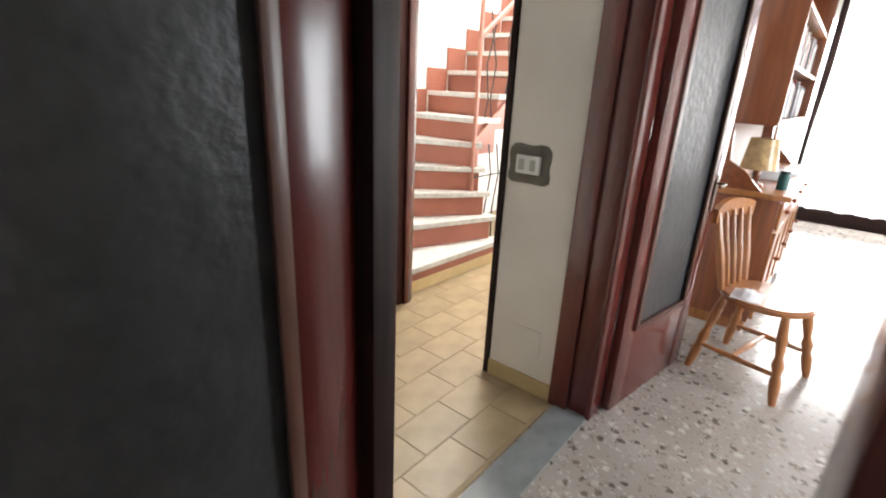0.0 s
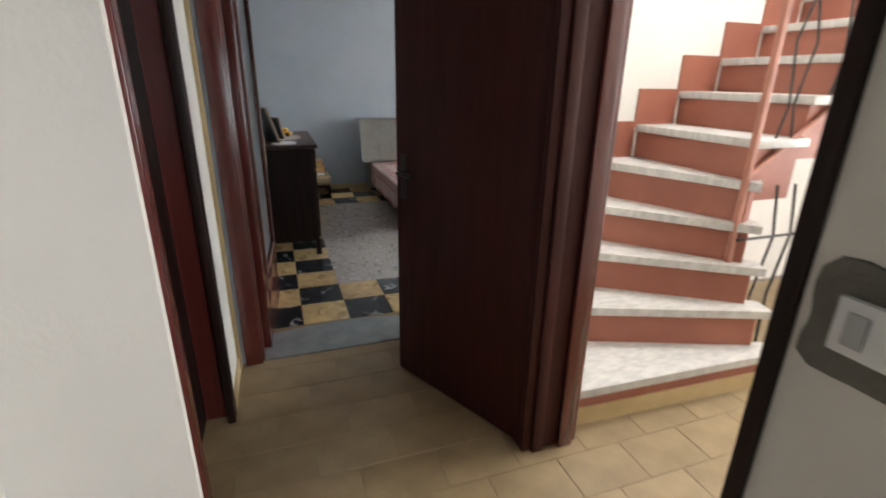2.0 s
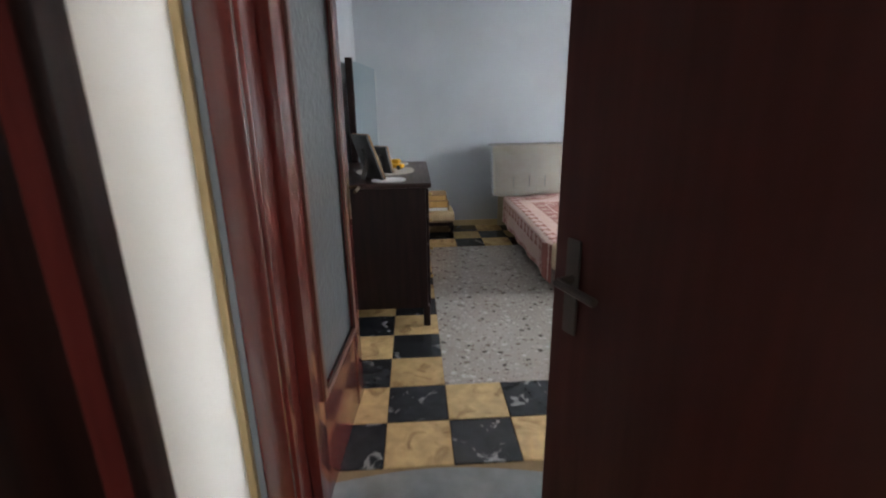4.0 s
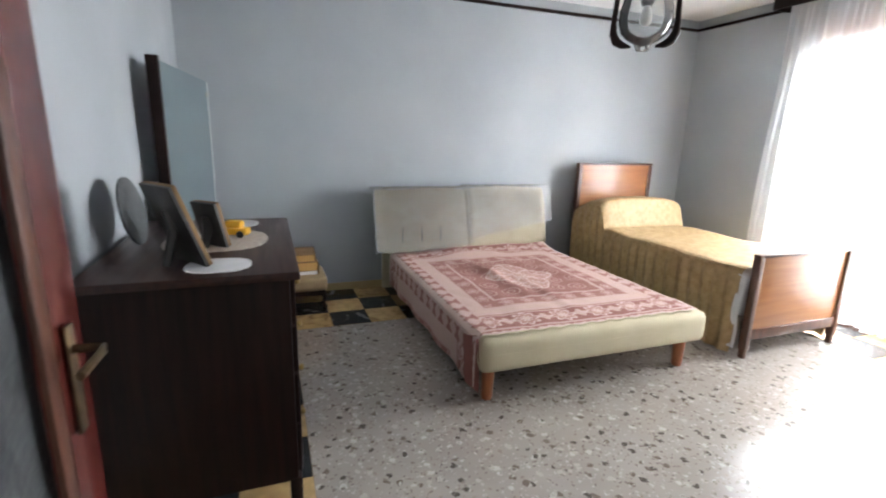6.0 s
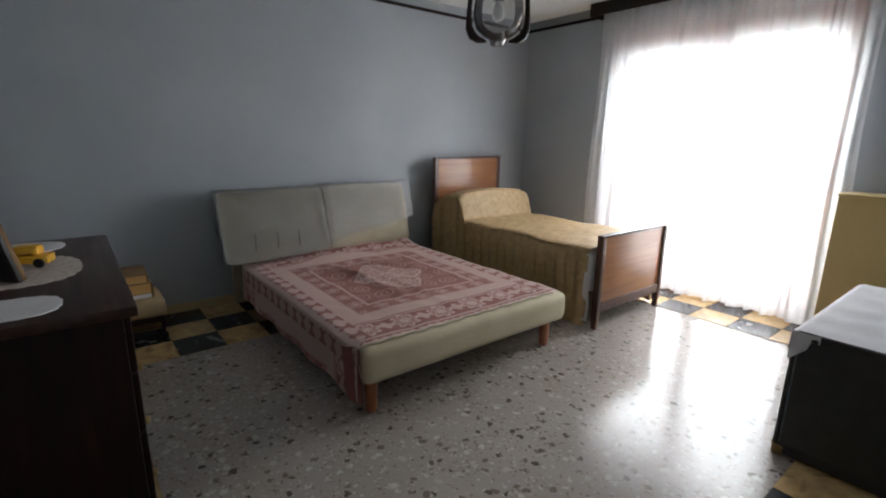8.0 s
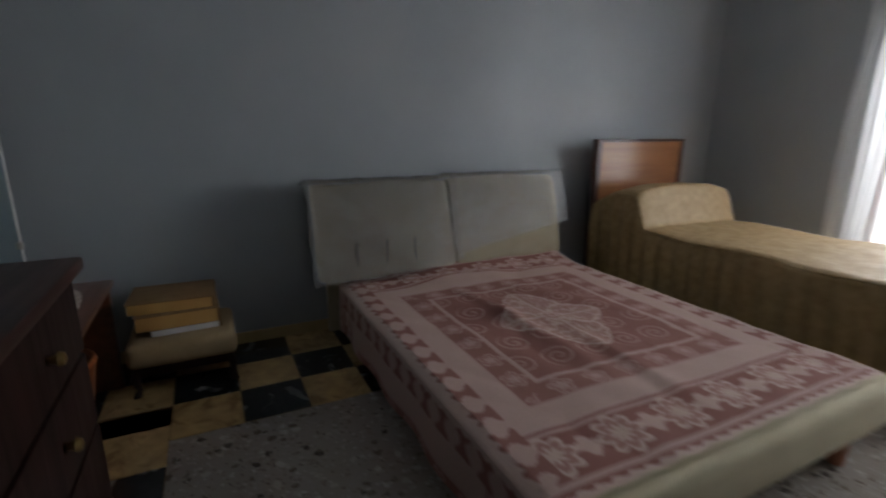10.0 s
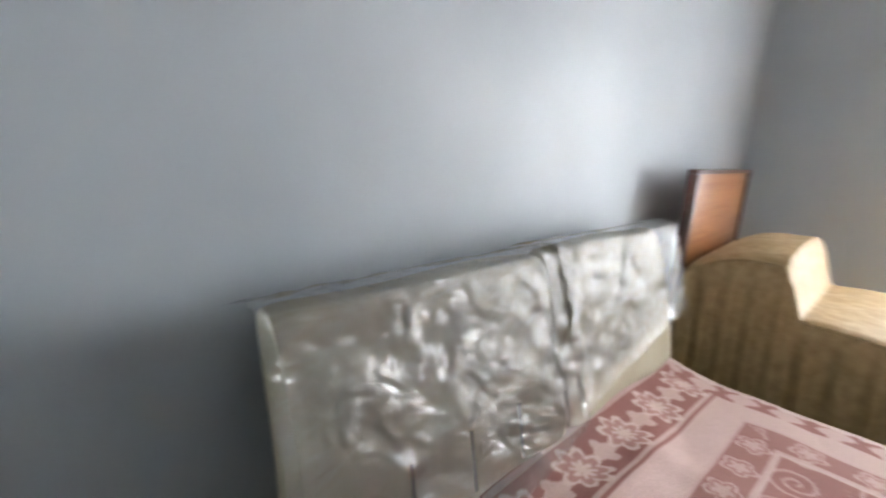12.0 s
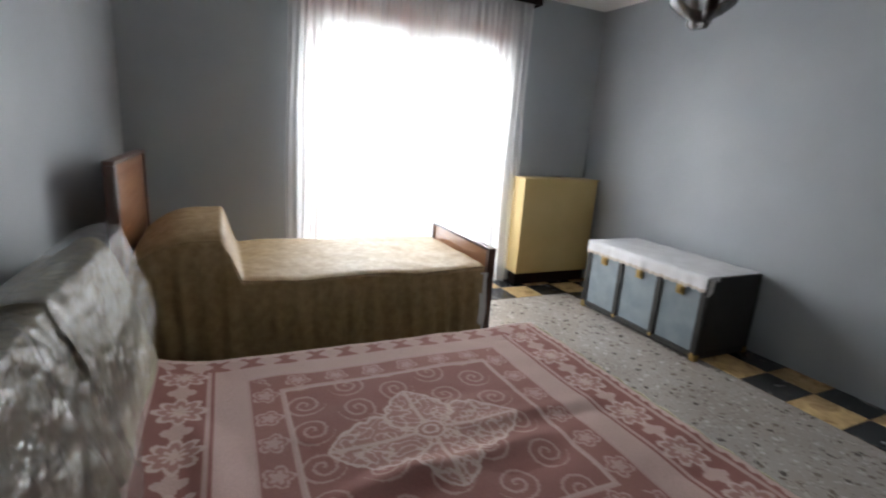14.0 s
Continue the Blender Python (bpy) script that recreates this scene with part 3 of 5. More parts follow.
inner = [Vector(p) for p in ((2.31, -1.20), (2.29, -1.13), (2.27, -1.06), (2.25, -1.01), (2.235, -0.98), (2.235, -0.96))]
outer = [Vector(p) for p in ((1.225, -1.16), (1.225, -0.74), (1.225, -0.36), (1.50, -0.17), (1.89, -0.17), (2.235, -0.17))]
for n in range(1, 6):
    a0, a1, o0, o1 = inner[n - 1], inner[n], outer[n - 1], outer[n]
    poly = [tuple(a0), tuple(o0)] + ([(1.225, -0.17)] if n == 3 else []) + [tuple(o1), (o1.x + 0.06, o1.y), (a1.x + 0.06, a1.y)]
    run = (a0 - o0).normalized()
    nose = Vector((run.y, -run.x)) * 0.028
    tread = [tuple(a0 + nose + run * 0.05), tuple(o0 + nose)] + poly[1:-1] + [(a1.x + 0.09, a1.y)]
    part("tread", slab(tread, n * R - 0.04, n * R), TREAD, st, smooth=None)
    part("riser", slab(poly, (n - 1) * R + (0.09 if n == 1 else 0.0), n * R - 0.04), RED_PAINT, st, smooth=None)
part("base_course", slab([tuple(inner[0] + Vector((0, -0.006))), tuple(outer[0] + Vector((0, -0.006))), tuple(outer[1]), tuple(inner[1])], 0.0, 0.09), BASE_YELLOW, st, smooth=None)
RUN = 0.285
for n in range(6, 15):
    xa = 2.235 + RUN * (n - 6)
    part("tread", box_bm(xa - 0.025, xa + RUN + 0.02, -0.99, -0.17, rise(n) - 0.04, rise(n), 0.005), TREAD, st)
    part("riser", box_bm(xa, xa + RUN, -0.96, -0.17, rise(n - 1) - 0.1, rise(n) - 0.04), RED_PAINT, st)
    part("skirting", box_bm(xa - 0.035, xa + RUN - 0.035, -0.182, -0.17, rise(n) - 0.02, rise(n + 1) + 0.012), RED_PAINT, st)
part("skirting", box_bm(1.86, 2.2, -0.182, -0.17, 5 * R - 0.02, 6 * R + 0.012), RED_PAINT, st)
part("skirting", box_bm(1.47, 1.86, -0.182, -0.17, 4 * R - 0.02, 5 * R + 0.012), RED_PAINT, st)
part("skirting", box_bm(1.222, 1.234, -0.36, -0.182, 3 * R, 4 * R + 0.012), RED_PAINT, st)
rail = thing("stair_railing", "painted iron stair railing with curled balusters", "railing")
part("newel", box_bm(2.185, 2.213, -0.99, -0.962, 3 * R, 3 * R + 1.75, 0.004), RAIL, rail)
for n in range(6, 12):
    x = 2.40 + RUN * (n - 6)
    z = rise(n)
    for q in (-0.05, 0.05):
        part("baluster", rod([(x + q, -0.955, z), (x + q * 0.3, -0.955, z + 0.15), (x + q * 1.3, -0.955, z + 0.42), (x, -0.955, z + 0.62), (x + q, -0.955, z + 0.82)], 0.006, 6), IRON, rail)
part("handrail", rod([(2.2, -0.975, 3 * R + 1.2), (2.2 + RUN * 8, -0.975, 11 * R + 1.2)], 0.018), RAIL, rail)
part("lower_rail", rod([(2.2, -0.975, 4 * R + 0.22), (2.2 + RUN * 8, -0.975, 12 * R + 0.22)], 0.013), RAIL, rail)
for q in (0.08, 0.2):
    part("baluster", rod([(2.32 + q, -1.0, 0.05), (2.30 + q, -1.0, 0.4), (2.36 + q, -1.0, 0.72), (2.30 + q, -1.0, 0.98)], 0.007, 6), IRON, rail)
part("bottom_bar", rod([(2.2, -1.0, 0.72), (2.75, -1.0, 0.72)], 0.008, 6), IRON, rail)

gd = thing("window_2", "bright glazed door behind the stairs", "window", kind="structure")
part("window_frame", join(box_bm(4.62, 4.68, -2.3, -2.22, 0, 2.3, 0.005), box_bm(4.62, 4.68, -1.28, -1.2, 0, 2.3, 0.005), box_bm(4.62, 4.68, -2.22, -1.28, 2.22, 2.3, 0.005), box_bm(4.62, 4.68, -2.22, -1.28, 0.0, 0.2, 0.005)), WHITE_PLASTIC, gd)
pane = part("pane", box_bm(4.647, 4.653, -2.22, -1.28, 0.2, 2.22), CLEAR, gd)
pane.visible_shadow = False
net_curtain(4.40, -2.35, -1.1, 0.02, 2.4, "white net curtain over the stair window", 9)

# switch with its bare patch
sw = thing("light_switch", "white double light switch on a grey cement patch", "switch")
oy, oz = -2.262, 1.12
bm = bmesh.new()
ring = []
for i in range(28):
    a = 2 * math.pi * i / 28
    c, s = math.cos(a), math.sin(a)
    rr = (abs(c) ** 5 + abs(s) ** 5) ** (-1 / 5)
    wob = 1 + 0.05 * math.cos(4 * a) * -1 + 0.02 * math.sin(7 * a)
    ring.append((0.102 * rr * c * wob, 0.086 * rr * s * wob))
fr = [bm.verts.new((0.852, oy + y, oz + z)) for y, z in ring]
bk = [bm.verts.new((0.862, oy + y * 1.02, oz + z * 1.02)) for y, z in ring]
for i in range(28):
    bm.faces.new((fr[i], fr[(i + 1) % 28], bk[(i + 1) % 28], bk[i]))
bm.faces.new(fr)
part("patch", bm, PLASTER, sw, "bare grey cement patch")
part("plate", box_bm(0.838, 0.852, oy - 0.06, oy + 0.06, oz - 0.04, oz + 0.04, 0.004), WHITE_PLASTIC, sw)
for q in (-0.026, 0.03):
    part("rocker", box_bm(0.832, 0.838, oy + q - 0.013, oy + q + 0.013, oz - 0.024, oz + 0.024, 0.002), GREY_PLASTIC, sw)
vent = thing("wall_cover_plate", "painted-over square cover plate low on the hall wall", "cover plate")
part("plate", box_bm(0.853, 0.86, -2.42, -2.27, 0.2, 0.34, 0.003), CREAM_WALL, vent)

# ---- front room ----
structure("wall_front", join(box_bm(0.94, 7.0, -2.68, -2.562, 0, 2.8), box_bm(-3.0, -1.30, -2.68, -2.562, 0, 2.8), box_bm(-1.30, 0.94, -2.68, -2.562, 2.15, 2.8)), WHITE_WALL, "white plastered front room wall")
structure("wall_front_east", join(box_bm(6.6, 6.72, -2.68, -2.562, 0, 2.8), box_bm(6.6, 6.72, -5.2, -2.68, 2.4, 2.8), box_bm(6.6, 6.72, -5.2, -2.68, 0, 0.18), box_bm(6.6, 6.72, -6.0, -5.2, 0, 2.8)), WHITE_WALL, "white front room wall with a wide window")
structure("wall_front_south", join(box_bm(-3.1, 1.0, -6.1, -6.0, 0, 2.8), box_bm(2.7, 6.72, -6.1, -6.0, 0, 2.8), box_bm(1.0, 2.7, -6.1, -6.0, 0, 0.75), box_bm(1.0, 2.7, -6.1, -6.0, 2.35, 2.8)), WHITE_WALL, "white plastered front room wall")
w3 = thing("window_3", "wooden two-leaf window in the front room", "window", kind="structure")
part("window_frame", join(box_bm(1.0, 1.07, -6.08, -6.02, 0.75, 2.35, 0.005), box_bm(2.63, 2.7, -6.08, -6.02, 0.75, 2.35, 0.005), box_bm(1.07, 2.63, -6.08, -6.02, 0.75, 0.82, 0.005),
                          box_bm(1.07, 2.63, -6.08, -6.02, 2.28, 2.35, 0.005), box_bm(1.81, 1.89, -6.08, -6.02, 0.82, 2.28, 0.005)), LEG_WOOD, w3)
for xa in (1.07, 1.89):
    pane = part("pane", box_bm(xa, xa + 0.74, -6.053, -6.047, 0.82, 2.28), CLEAR, w3)
    pane.visible_shadow = False
structure("wall_front_west", box_bm(-3.1, -3.0, -6.0, -2.56, 0, 2.8), WHITE_WALL, "white plastered front room wall")
structure("ceiling_front", box_bm(-3.1, 6.72, -6.1, -2.56, 2.8, 2.9), CEILING, "white front room ceiling", "ceiling")
structure("baseboard", box_bm(6.55, 6.6, -6.0, -2.7, 0, 0.18, 0.006), DARK_WOOD, "dark brown skirting below the window", "baseboard")
structure("trim", box_bm(6.50, 6.58, -2.98, -2.90, 0, 2.8, 0.005), DARK_WOOD, "dark wooden window side post", "trim")
structure("backdrop_front", box_bm(7.4, 7.42, -6.5, -1.2, -0.5, 4.5), OUTSIDE, "white overcast daylight outside", "sky")
cr_ = thing("curtain_rail", "white curtain rail above the front window", "curtain rail")
part("rail", box_bm(6.36, 6.6, -5.65, -2.95, 2.58, 2.62, 0.004), WHITE_PLASTIC, cr_)
net_curtain(6.40, -5.6, -2.98, 0.2, 2.6, "sheer white net curtain at the front window", 17)
# Both mahogany jambs take a near-black colour for their shaded faces.
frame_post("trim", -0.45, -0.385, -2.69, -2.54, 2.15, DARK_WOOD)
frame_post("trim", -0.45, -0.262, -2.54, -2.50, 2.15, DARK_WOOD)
structure("trim", join(box_bm(0.86, 0.94, -2.69, -2.56, 0, 2.15, 0.006), box_bm(0.845, 1.0, -2.715, -2.69, 0, 2.15, 0.01)), MAHOGANY, "moulded dark mahogany door casing", "door frame")
frame_post("trim", -1.30, -1.24, -2.69, -2.555, 2.15)
structure("trim", box_bm(-1.24, 0.86, -2.68, -2.56, 2.095, 2.15, 0.005), MAHOGANY, "dark mahogany door head", "door frame")
structure("trim", box_bm(0.838, 0.858, -2.60, -2.505, 0, 2.15, 0.008), MAHOGANY, "moulded dark mahogany door casing", "door frame")
structure("door_sill_front", box_bm(-0.385, 0.86, -2.70, -2.54, 0, 0.009), GREY_MARBLE, "grey marble door sill", "sill")
glazed_leaf("door_4", "closed mahogany leaf with dark textured glass", 0.78, 2.09, pose(-1.235, -2.63, 0, 0, 0, 0), DARK_GLASS, 0, sw_=0.15)
glazed_leaf("door_5", "open mahogany door with dark textured glass", 0.75, 2.09, pose(0.975, -2.735, 0, 0, 0, -9), DARK_GLASS)
structure("wall_entry", box_bm(-0.32, -0.12, -4.4, -3.49, 0, 2.8), WHITE_WALL, "white partition end wall")
frame_post("trim", -0.34, -0.10, -3.49, -3.41, 2.8)


# ---- bedroom furniture ----
def double_bed():
    b = thing("double_bed", "low double bed with cream upholstered base and orange legs", "bed")
    bm = box_bm(1.33, 2.84, 1.75, 3.62, 0.19, 0.385, 0.06, 4)
    part("base", bm, CREAM_CLOTH, b, "cream upholstered bed base")
    part("piping", rod([(1.40, 1.752, 0.30), (2.78, 1.752, 0.30)], 0.003, 6), CREAM_CLOTH, b)
    for x, y in ((1.42, 1.86), (2.75, 1.86), (1.42, 3.5), (2.75, 3.5)):
        part("leg", turned([(0.028, 0.0), (0.032, 0.02), (0.036, 0.2)], 14, (x, y, 0)), LEG_WOOD, b)
    part("centre_foot", rod([(2.1, 2.3, 0), (2.1, 2.3, 0.2)], 0.008), STEEL, b)
    return b


def cushion(x0, x1, z0, z1, yb, yt, th, seed):
    """A leaning padded headboard cushion."""
    rng = random.Random(seed)
    ph = [rng.uniform(0, 6.28) for _ in range(4)]

    def fn(u, v):
        a = 2 * math.pi * v
        c, s = math.cos(a), math.sin(a)
        k = (abs(c) ** 4 + abs(s) ** 4) ** -0.25
        t = 0.5 + 0.5 * s * k * 0.98
        end = 1 - max(0, abs(u - 0.5) * 2 - 0.9) * 3.0
        y = yb + (yt - yb) * t - th * 0.5 * c * k * end * (1 - 0.25 * t)
        z = z0 + (z1 - z0) * (0.5 + (t - 0.5) * (0.94 + 0.06 * end))
        return (x0 + (x1 - x0) * u, y + 0.006 * math.sin(9 * u + ph[0] + 6 * t), z + 0.005 * math.sin(7 * u + ph[1]))
    bm = sheet(24, 40, fn)
    bmesh.ops.remove_doubles(bm, verts=bm.verts[:], dist=0.0008)
    bmesh.ops.holes_fill(bm, edges=[e for e in bm.edges if e.is_boundary], sides=0)
    return bm


def film(x0, x1, z0, z1, yb, yt, seed, low):
    """Creased clear plastic hanging over the front of a cushion."""
    off = Vector((seed * 3.7, 1.3, 0.4))

    def fn(u, v):
        t = v
        lo = z0 + low(u)
        if t < 0.82:
            w = t / 0.82
            z = lo + (z1 - lo) * w
            y = yb + (yt - yb) * (z - z0) / (z1 - z0) - 0.012
        else:
            w = (t - 0.82) / 0.18
            z = z1 + 0.012 * math.sin(w * math.pi) - 0.03 * w * w
            y = yt - 0.012 + 0.165 * w
        p = Vector((u * 5, v * 5, 0)) + off
        q = Vector((p.x * 1.7 + p.y * 0.9, p.y * 0.55 - p.x * 0.35, p.z))
        n = noise.noise(p * 0.6) * 0.55 + (1 - abs(noise.noise(q * 1.3)) * 2) * 0.16 + (1 - abs(noise.noise(p * 1.1 + Vector((u * 4, 0, 0)))) * 2) * 0.3 + (1 - abs(noise.noise(p * 2.6)) * 2) * 0.07
        return (x0 + (x1 - x0) * u + 0.012 * noise.noise(p * 1.7), y - 0.021 * (n + 0.5), z + 0.006 * noise.noise(p * 3))
    return sheet(150, 150, fn)


double_bed()
hb1 = thing("headboard_cushion", "cream headboard cushion wrapped in crumpled clear plastic", "cushion", group="headboard cushions")
part("pad", cushion(1.215, 2.02, 0.40, 0.925, 3.62, 3.76, 0.17, 3), PAD_CLOTH, hb1, "cream padded cushion")
part("plastic_wrap", film(1.165, 2.05, 0.40, 0.945, 3.52, 3.685, 3, lambda u: 0.02 + 0.12 * max(0, u - 0.6)), FILM, hb1, "crumpled clear plastic film", smooth=True)
for i in range(3):
    xx = 1.40 + i * 0.17
    part("seam", rod([(xx, 3.535 - 0.006, 0.50), (xx + 0.01, 3.57 - 0.004, 0.62)], 0.005, 6), PLASTER, hb1, "dark stitched slot")
hb2 = thing("headboard_cushion", "cream headboard cushion half covered by clear plastic", "cushion", group="headboard cushions")
part("pad", cushion(2.035, 2.83, 0.40, 0.935, 3.62, 3.76, 0.17, 5), PAD_CLOTH, hb2, "cream padded cushion")
part("plastic_wrap", film(2.00, 2.86, 0.40, 0.955, 3.52, 3.685, 5, lambda u: 0.10 + 0.14 * u), FILM, hb2, "crumpled clear plastic film", smooth=True)
part("head_panel", box_bm(1.30, 2.83, 3.86, 3.90, 0.0, 0.86, 0.012), PAD_CLOTH, hb2)


# woven bed cover
def flower(x, y, r, petals, turn=0.0):
    """How far inside a flower outline the point lies; over 0 within it."""
    d = math.hypot(x, y)
    a = math.atan2(y, x) + turn
    return r * (0.68 + 0.32 * abs(math.cos(petals * a / 2))) - d


def weave(x, y, w, l):
    """Lightness of the pattern at x across and y along the cover."""
    ex, ey = min(x, w - x), min(y, l - y)
    sc = 0.5 + 0.5 * math.sin((x + y) * 2 * math.pi / 0.055)
    edge = min(ex, ey)
    if edge < 0.018 + 0.012 * sc:
        return 0.85
    if ex < 0.10 and ex < ey:                      # narrow side border with leaf tips
        k = (y % 0.13) - 0.065
        return 0.72 if flower(ex - 0.058, k, 0.05, 4) > 0 else 0.16
    if ey < 0.25 and ex >= 0.10 or (ex < 0.10 and ey <= ex):  # broad end border with large flowers
        k = (x % 0.24) - 0.12
        f = flower(ey - 0.15, k, 0.085, 8)
        if f > 0:
            return 0.45 if 0.018 < f < 0.045 else 0.82
        if abs(ey - 0.05) < 0.012 or abs(ey - 0.235) < 0.007:
            return 0.7
        k2 = ((x + 0.12) % 0.24) - 0.12
        return 0.72 if flower(ey - 0.15, k2, 0.055, 4) > 0.008 else 0.1
    if ex < 0.20 or ey < 0.36:
        return 0.74                                # plain pale band
    if ex < 0.32 or ey < 0.48:                     # inner border of small rosettes
        s = min((ex - 0.20) / 0.12, 9) if ex < 0.32 and (ex - 0.20) < (ey - 0.36) else (ey - 0.36) / 0.12
        along = y if ex < 0.32 and (ex - 0.20) < (ey - 0.36) else x
        if s < 0.1 or s > 0.9:
            return 0.68
        k = (along % 0.15) - 0.075
        f = flower((s - 0.5) * 0.12, k, 0.05, 5)
        return (0.3 if 0.01 < f < 0.02 else 0.66) if f > 0 else 0.2
    cx, cy = x - w / 2, y - l / 2
    if min(ex - 0.32, ey - 0.48) < 0.012:
        return 0.74
    d, a = math.hypot(cx, cy), math.atan2(cy, cx)
    if d < 0.052:                                  # ringed heart of the medallion
        return 0.88 if 0.018 < d < 0.03 or d > 0.042 else 0.4
    for turn, tip, half in ((0, 0.27, 0.115), (90, 0.34, 0.13), (180, 0.27, 0.115), (270, 0.34, 0.13)):
        c, s = math.cos(radians(turn)), math.sin(radians(turn))
        u, v = (cx * c + cy * s) / tip, abs(-cx * s + cy * c)
        if 0 < u < 1:
            lobe = half * math.sin(math.pi * u ** 0.8) ** 0.7 * (1 + 0.13 * abs(math.sin(u * 17)))
            if v < lobe:
                if lobe - v < 0.014:
                    return 0.95
                q = noise.noise(Vector((x * 34, y * 34, turn)))
                return 0.8 if abs(q) < 0.12 or v < 0.008 else 0.46
    for turn in (45, 135, 225, 315):               # slim leaves between the petals
        c, s = math.cos(radians(turn)), math.sin(radians(turn))
        u, v = (cx * c + cy * s) / 0.24, abs(-cx * s + cy * c)
        if 0.2 < u < 1 and v < 0.036 * math.sin(math.pi * u):
            return 0.78 if v > 0.010 else 0.4
    row = int(y / 0.17) % 2
    sx, sy = ((x + 0.085 * row) % 0.17) - 0.085, (y % 0.17) - 0.085
    d, a = math.hypot(sx, sy), math.atan2(sy, sx)
    spiral = abs(((d / 0.034 - (1 if row else -1) * a / 6.283) % 1) - 0.5)
    return 0.6 if spiral < 0.16 and d < 0.072 else 0.16


def bed_cover():
    w, l, drop, top = 1.46, 1.82, 0.27, 0.392
    x0, y0 = 1.325, 1.795
    nx, ny = 330, 350
    bm = bmesh.new()
    lay = bm.verts.layers.float_color.new("weave")
    g = []
    for i in range(nx + 1):
        col = []
        for j in range(ny + 1):
            sx, sy = i / nx * (w + drop), j / ny * l
            fold = 0.022 * math.exp(-((sx - drop - 0.50 - 0.12 * (1 - sy / l)) / 0.045) ** 2) * math.exp(-((sy - 1.0) / 0.45) ** 2) + 0.012 * math.exp(-((sx - drop - 0.72) / 0.04) ** 2) * math.exp(-((sy - 0.55) / 0.3) ** 2)
            wave = 0.5 + 0.5 * math.sin((sx * 0.8 + sy * 0.35) * 19 + 2.2 * noise.noise(Vector((sx * 2, sy * 2, 7))))
            fold += 0.016 * wave ** 3 * math.exp(-((sy - 1.05) / 0.5) ** 2) * math.exp(-((sx - drop - 0.75) / 0.45) ** 2)
            fold += 0.035 * math.exp(-((sy - 1.62 - 0.06 * math.sin(sx * 5)) / 0.06) ** 2) * max(0, math.sin((sx - drop) * 2.6)) ** 2
            n = noise.noise(Vector((sx * 3, sy * 3, 0.3))) * 0.013 + noise.noise(Vector((sx * 8, sy * 6, 3))) * 0.006
            if sx < drop:
                q = drop - sx
                x = x0 - 0.012 - 0.01 * math.sin(sy * 14) * q / drop - 0.01 * q
                z = top - q - 0.01
            else:
                x, z = x0 + (sx - drop), top + fold + abs(n)
                if sx - drop < 0.03:
                    z -= 0.012 * (1 - (sx - drop) / 0.03)
            y = y0 + sy
            if sy > l - 0.3 and sx - drop > 0.25:
                z += 0.05 * ((sy - (l - 0.3)) / 0.3) ** 2 * min(1, (sx - drop - 0.25) / 0.3)
            v = bm.verts.new((x, y, z))
            k = weave(sx - drop + 0.0 if sx >= drop else (drop - sx) * 0.9, sy, w, l)
            v[lay] = (k, k, k, 1)
            col.append(v)
        g.append(col)
    for i in range(nx):
        for j in range(ny):
            bm.faces.new((g[i][j], g[i + 1][j], g[i + 1][j + 1], g[i][j + 1]))
    bmesh.ops.recalc_face_normals(bm, faces=bm.faces[:])
    return bm


COVER = mat("woven_rose_cover", (0.5, 0.3, 0.27), 0.85, bump=0.5, fine=260)
nt = COVER.node_tree
at = nt.nodes.new("ShaderNodeAttribute")
at.attribute_name = "weave"
cr = nt.nodes.new("ShaderNodeValToRGB")
cr.color_ramp.elements[0].position, cr.color_ramp.elements[0].color = 0.12, (0.345, 0.14, 0.12, 1)
cr.color_ramp.elements[1].position, cr.color_ramp.elements[1].color = 0.85, (0.74, 0.55, 0.50, 1)
e = cr.color_ramp.elements.new(0.5)
e.color = (0.50, 0.275, 0.235, 1)
nt.links.new(at.outputs["Fac"], cr.inputs[0])
fibre = nt.nodes.new("ShaderNodeMix")
fibre.data_type, fibre.blend_type = "RGBA", "MULTIPLY"
fibre.inputs[0].default_value = 0.35
nz = nt.nodes.new("ShaderNodeTexNoise")
nz.inputs["Scale"].default_value = 180
nt.links.new(nt.nodes["Texture Coordinate"].outputs["Object"], nz.inputs["Vector"])
nt.links.new(cr.outputs[0], fibre.inputs[6])
nt.links.new(nz.outputs[0], fibre.inputs[7])
nt.links.new(fibre.outputs[2], nt.nodes["Principled BSDF"].inputs["Base Color"])
cover = thing("bed_cover", "rose and beige woven bed cover with floral medallion", "bed cover")
part("cloth", bed_cover(), COVER, cover, smooth=True)
part("hem", rod([(1.34 + 0.0145 * i * 0.97, 1.793, 0.393 + 0.004 * math.sin(i * 0.7)) for i in range(100)], 0.005, 6), CREAM_CLOTH, cover, "beige stitched hem")
part("hanging_corner", sheet(14, 20, lambda u, v: (1.305 + 0.03 * math.sin(u * 5 + v * 2), 1.785 + 0.10 * u, 0.385 - 0.30 * v * (1 - 0.35 * u))), COVER, cover, "hanging cover corner")


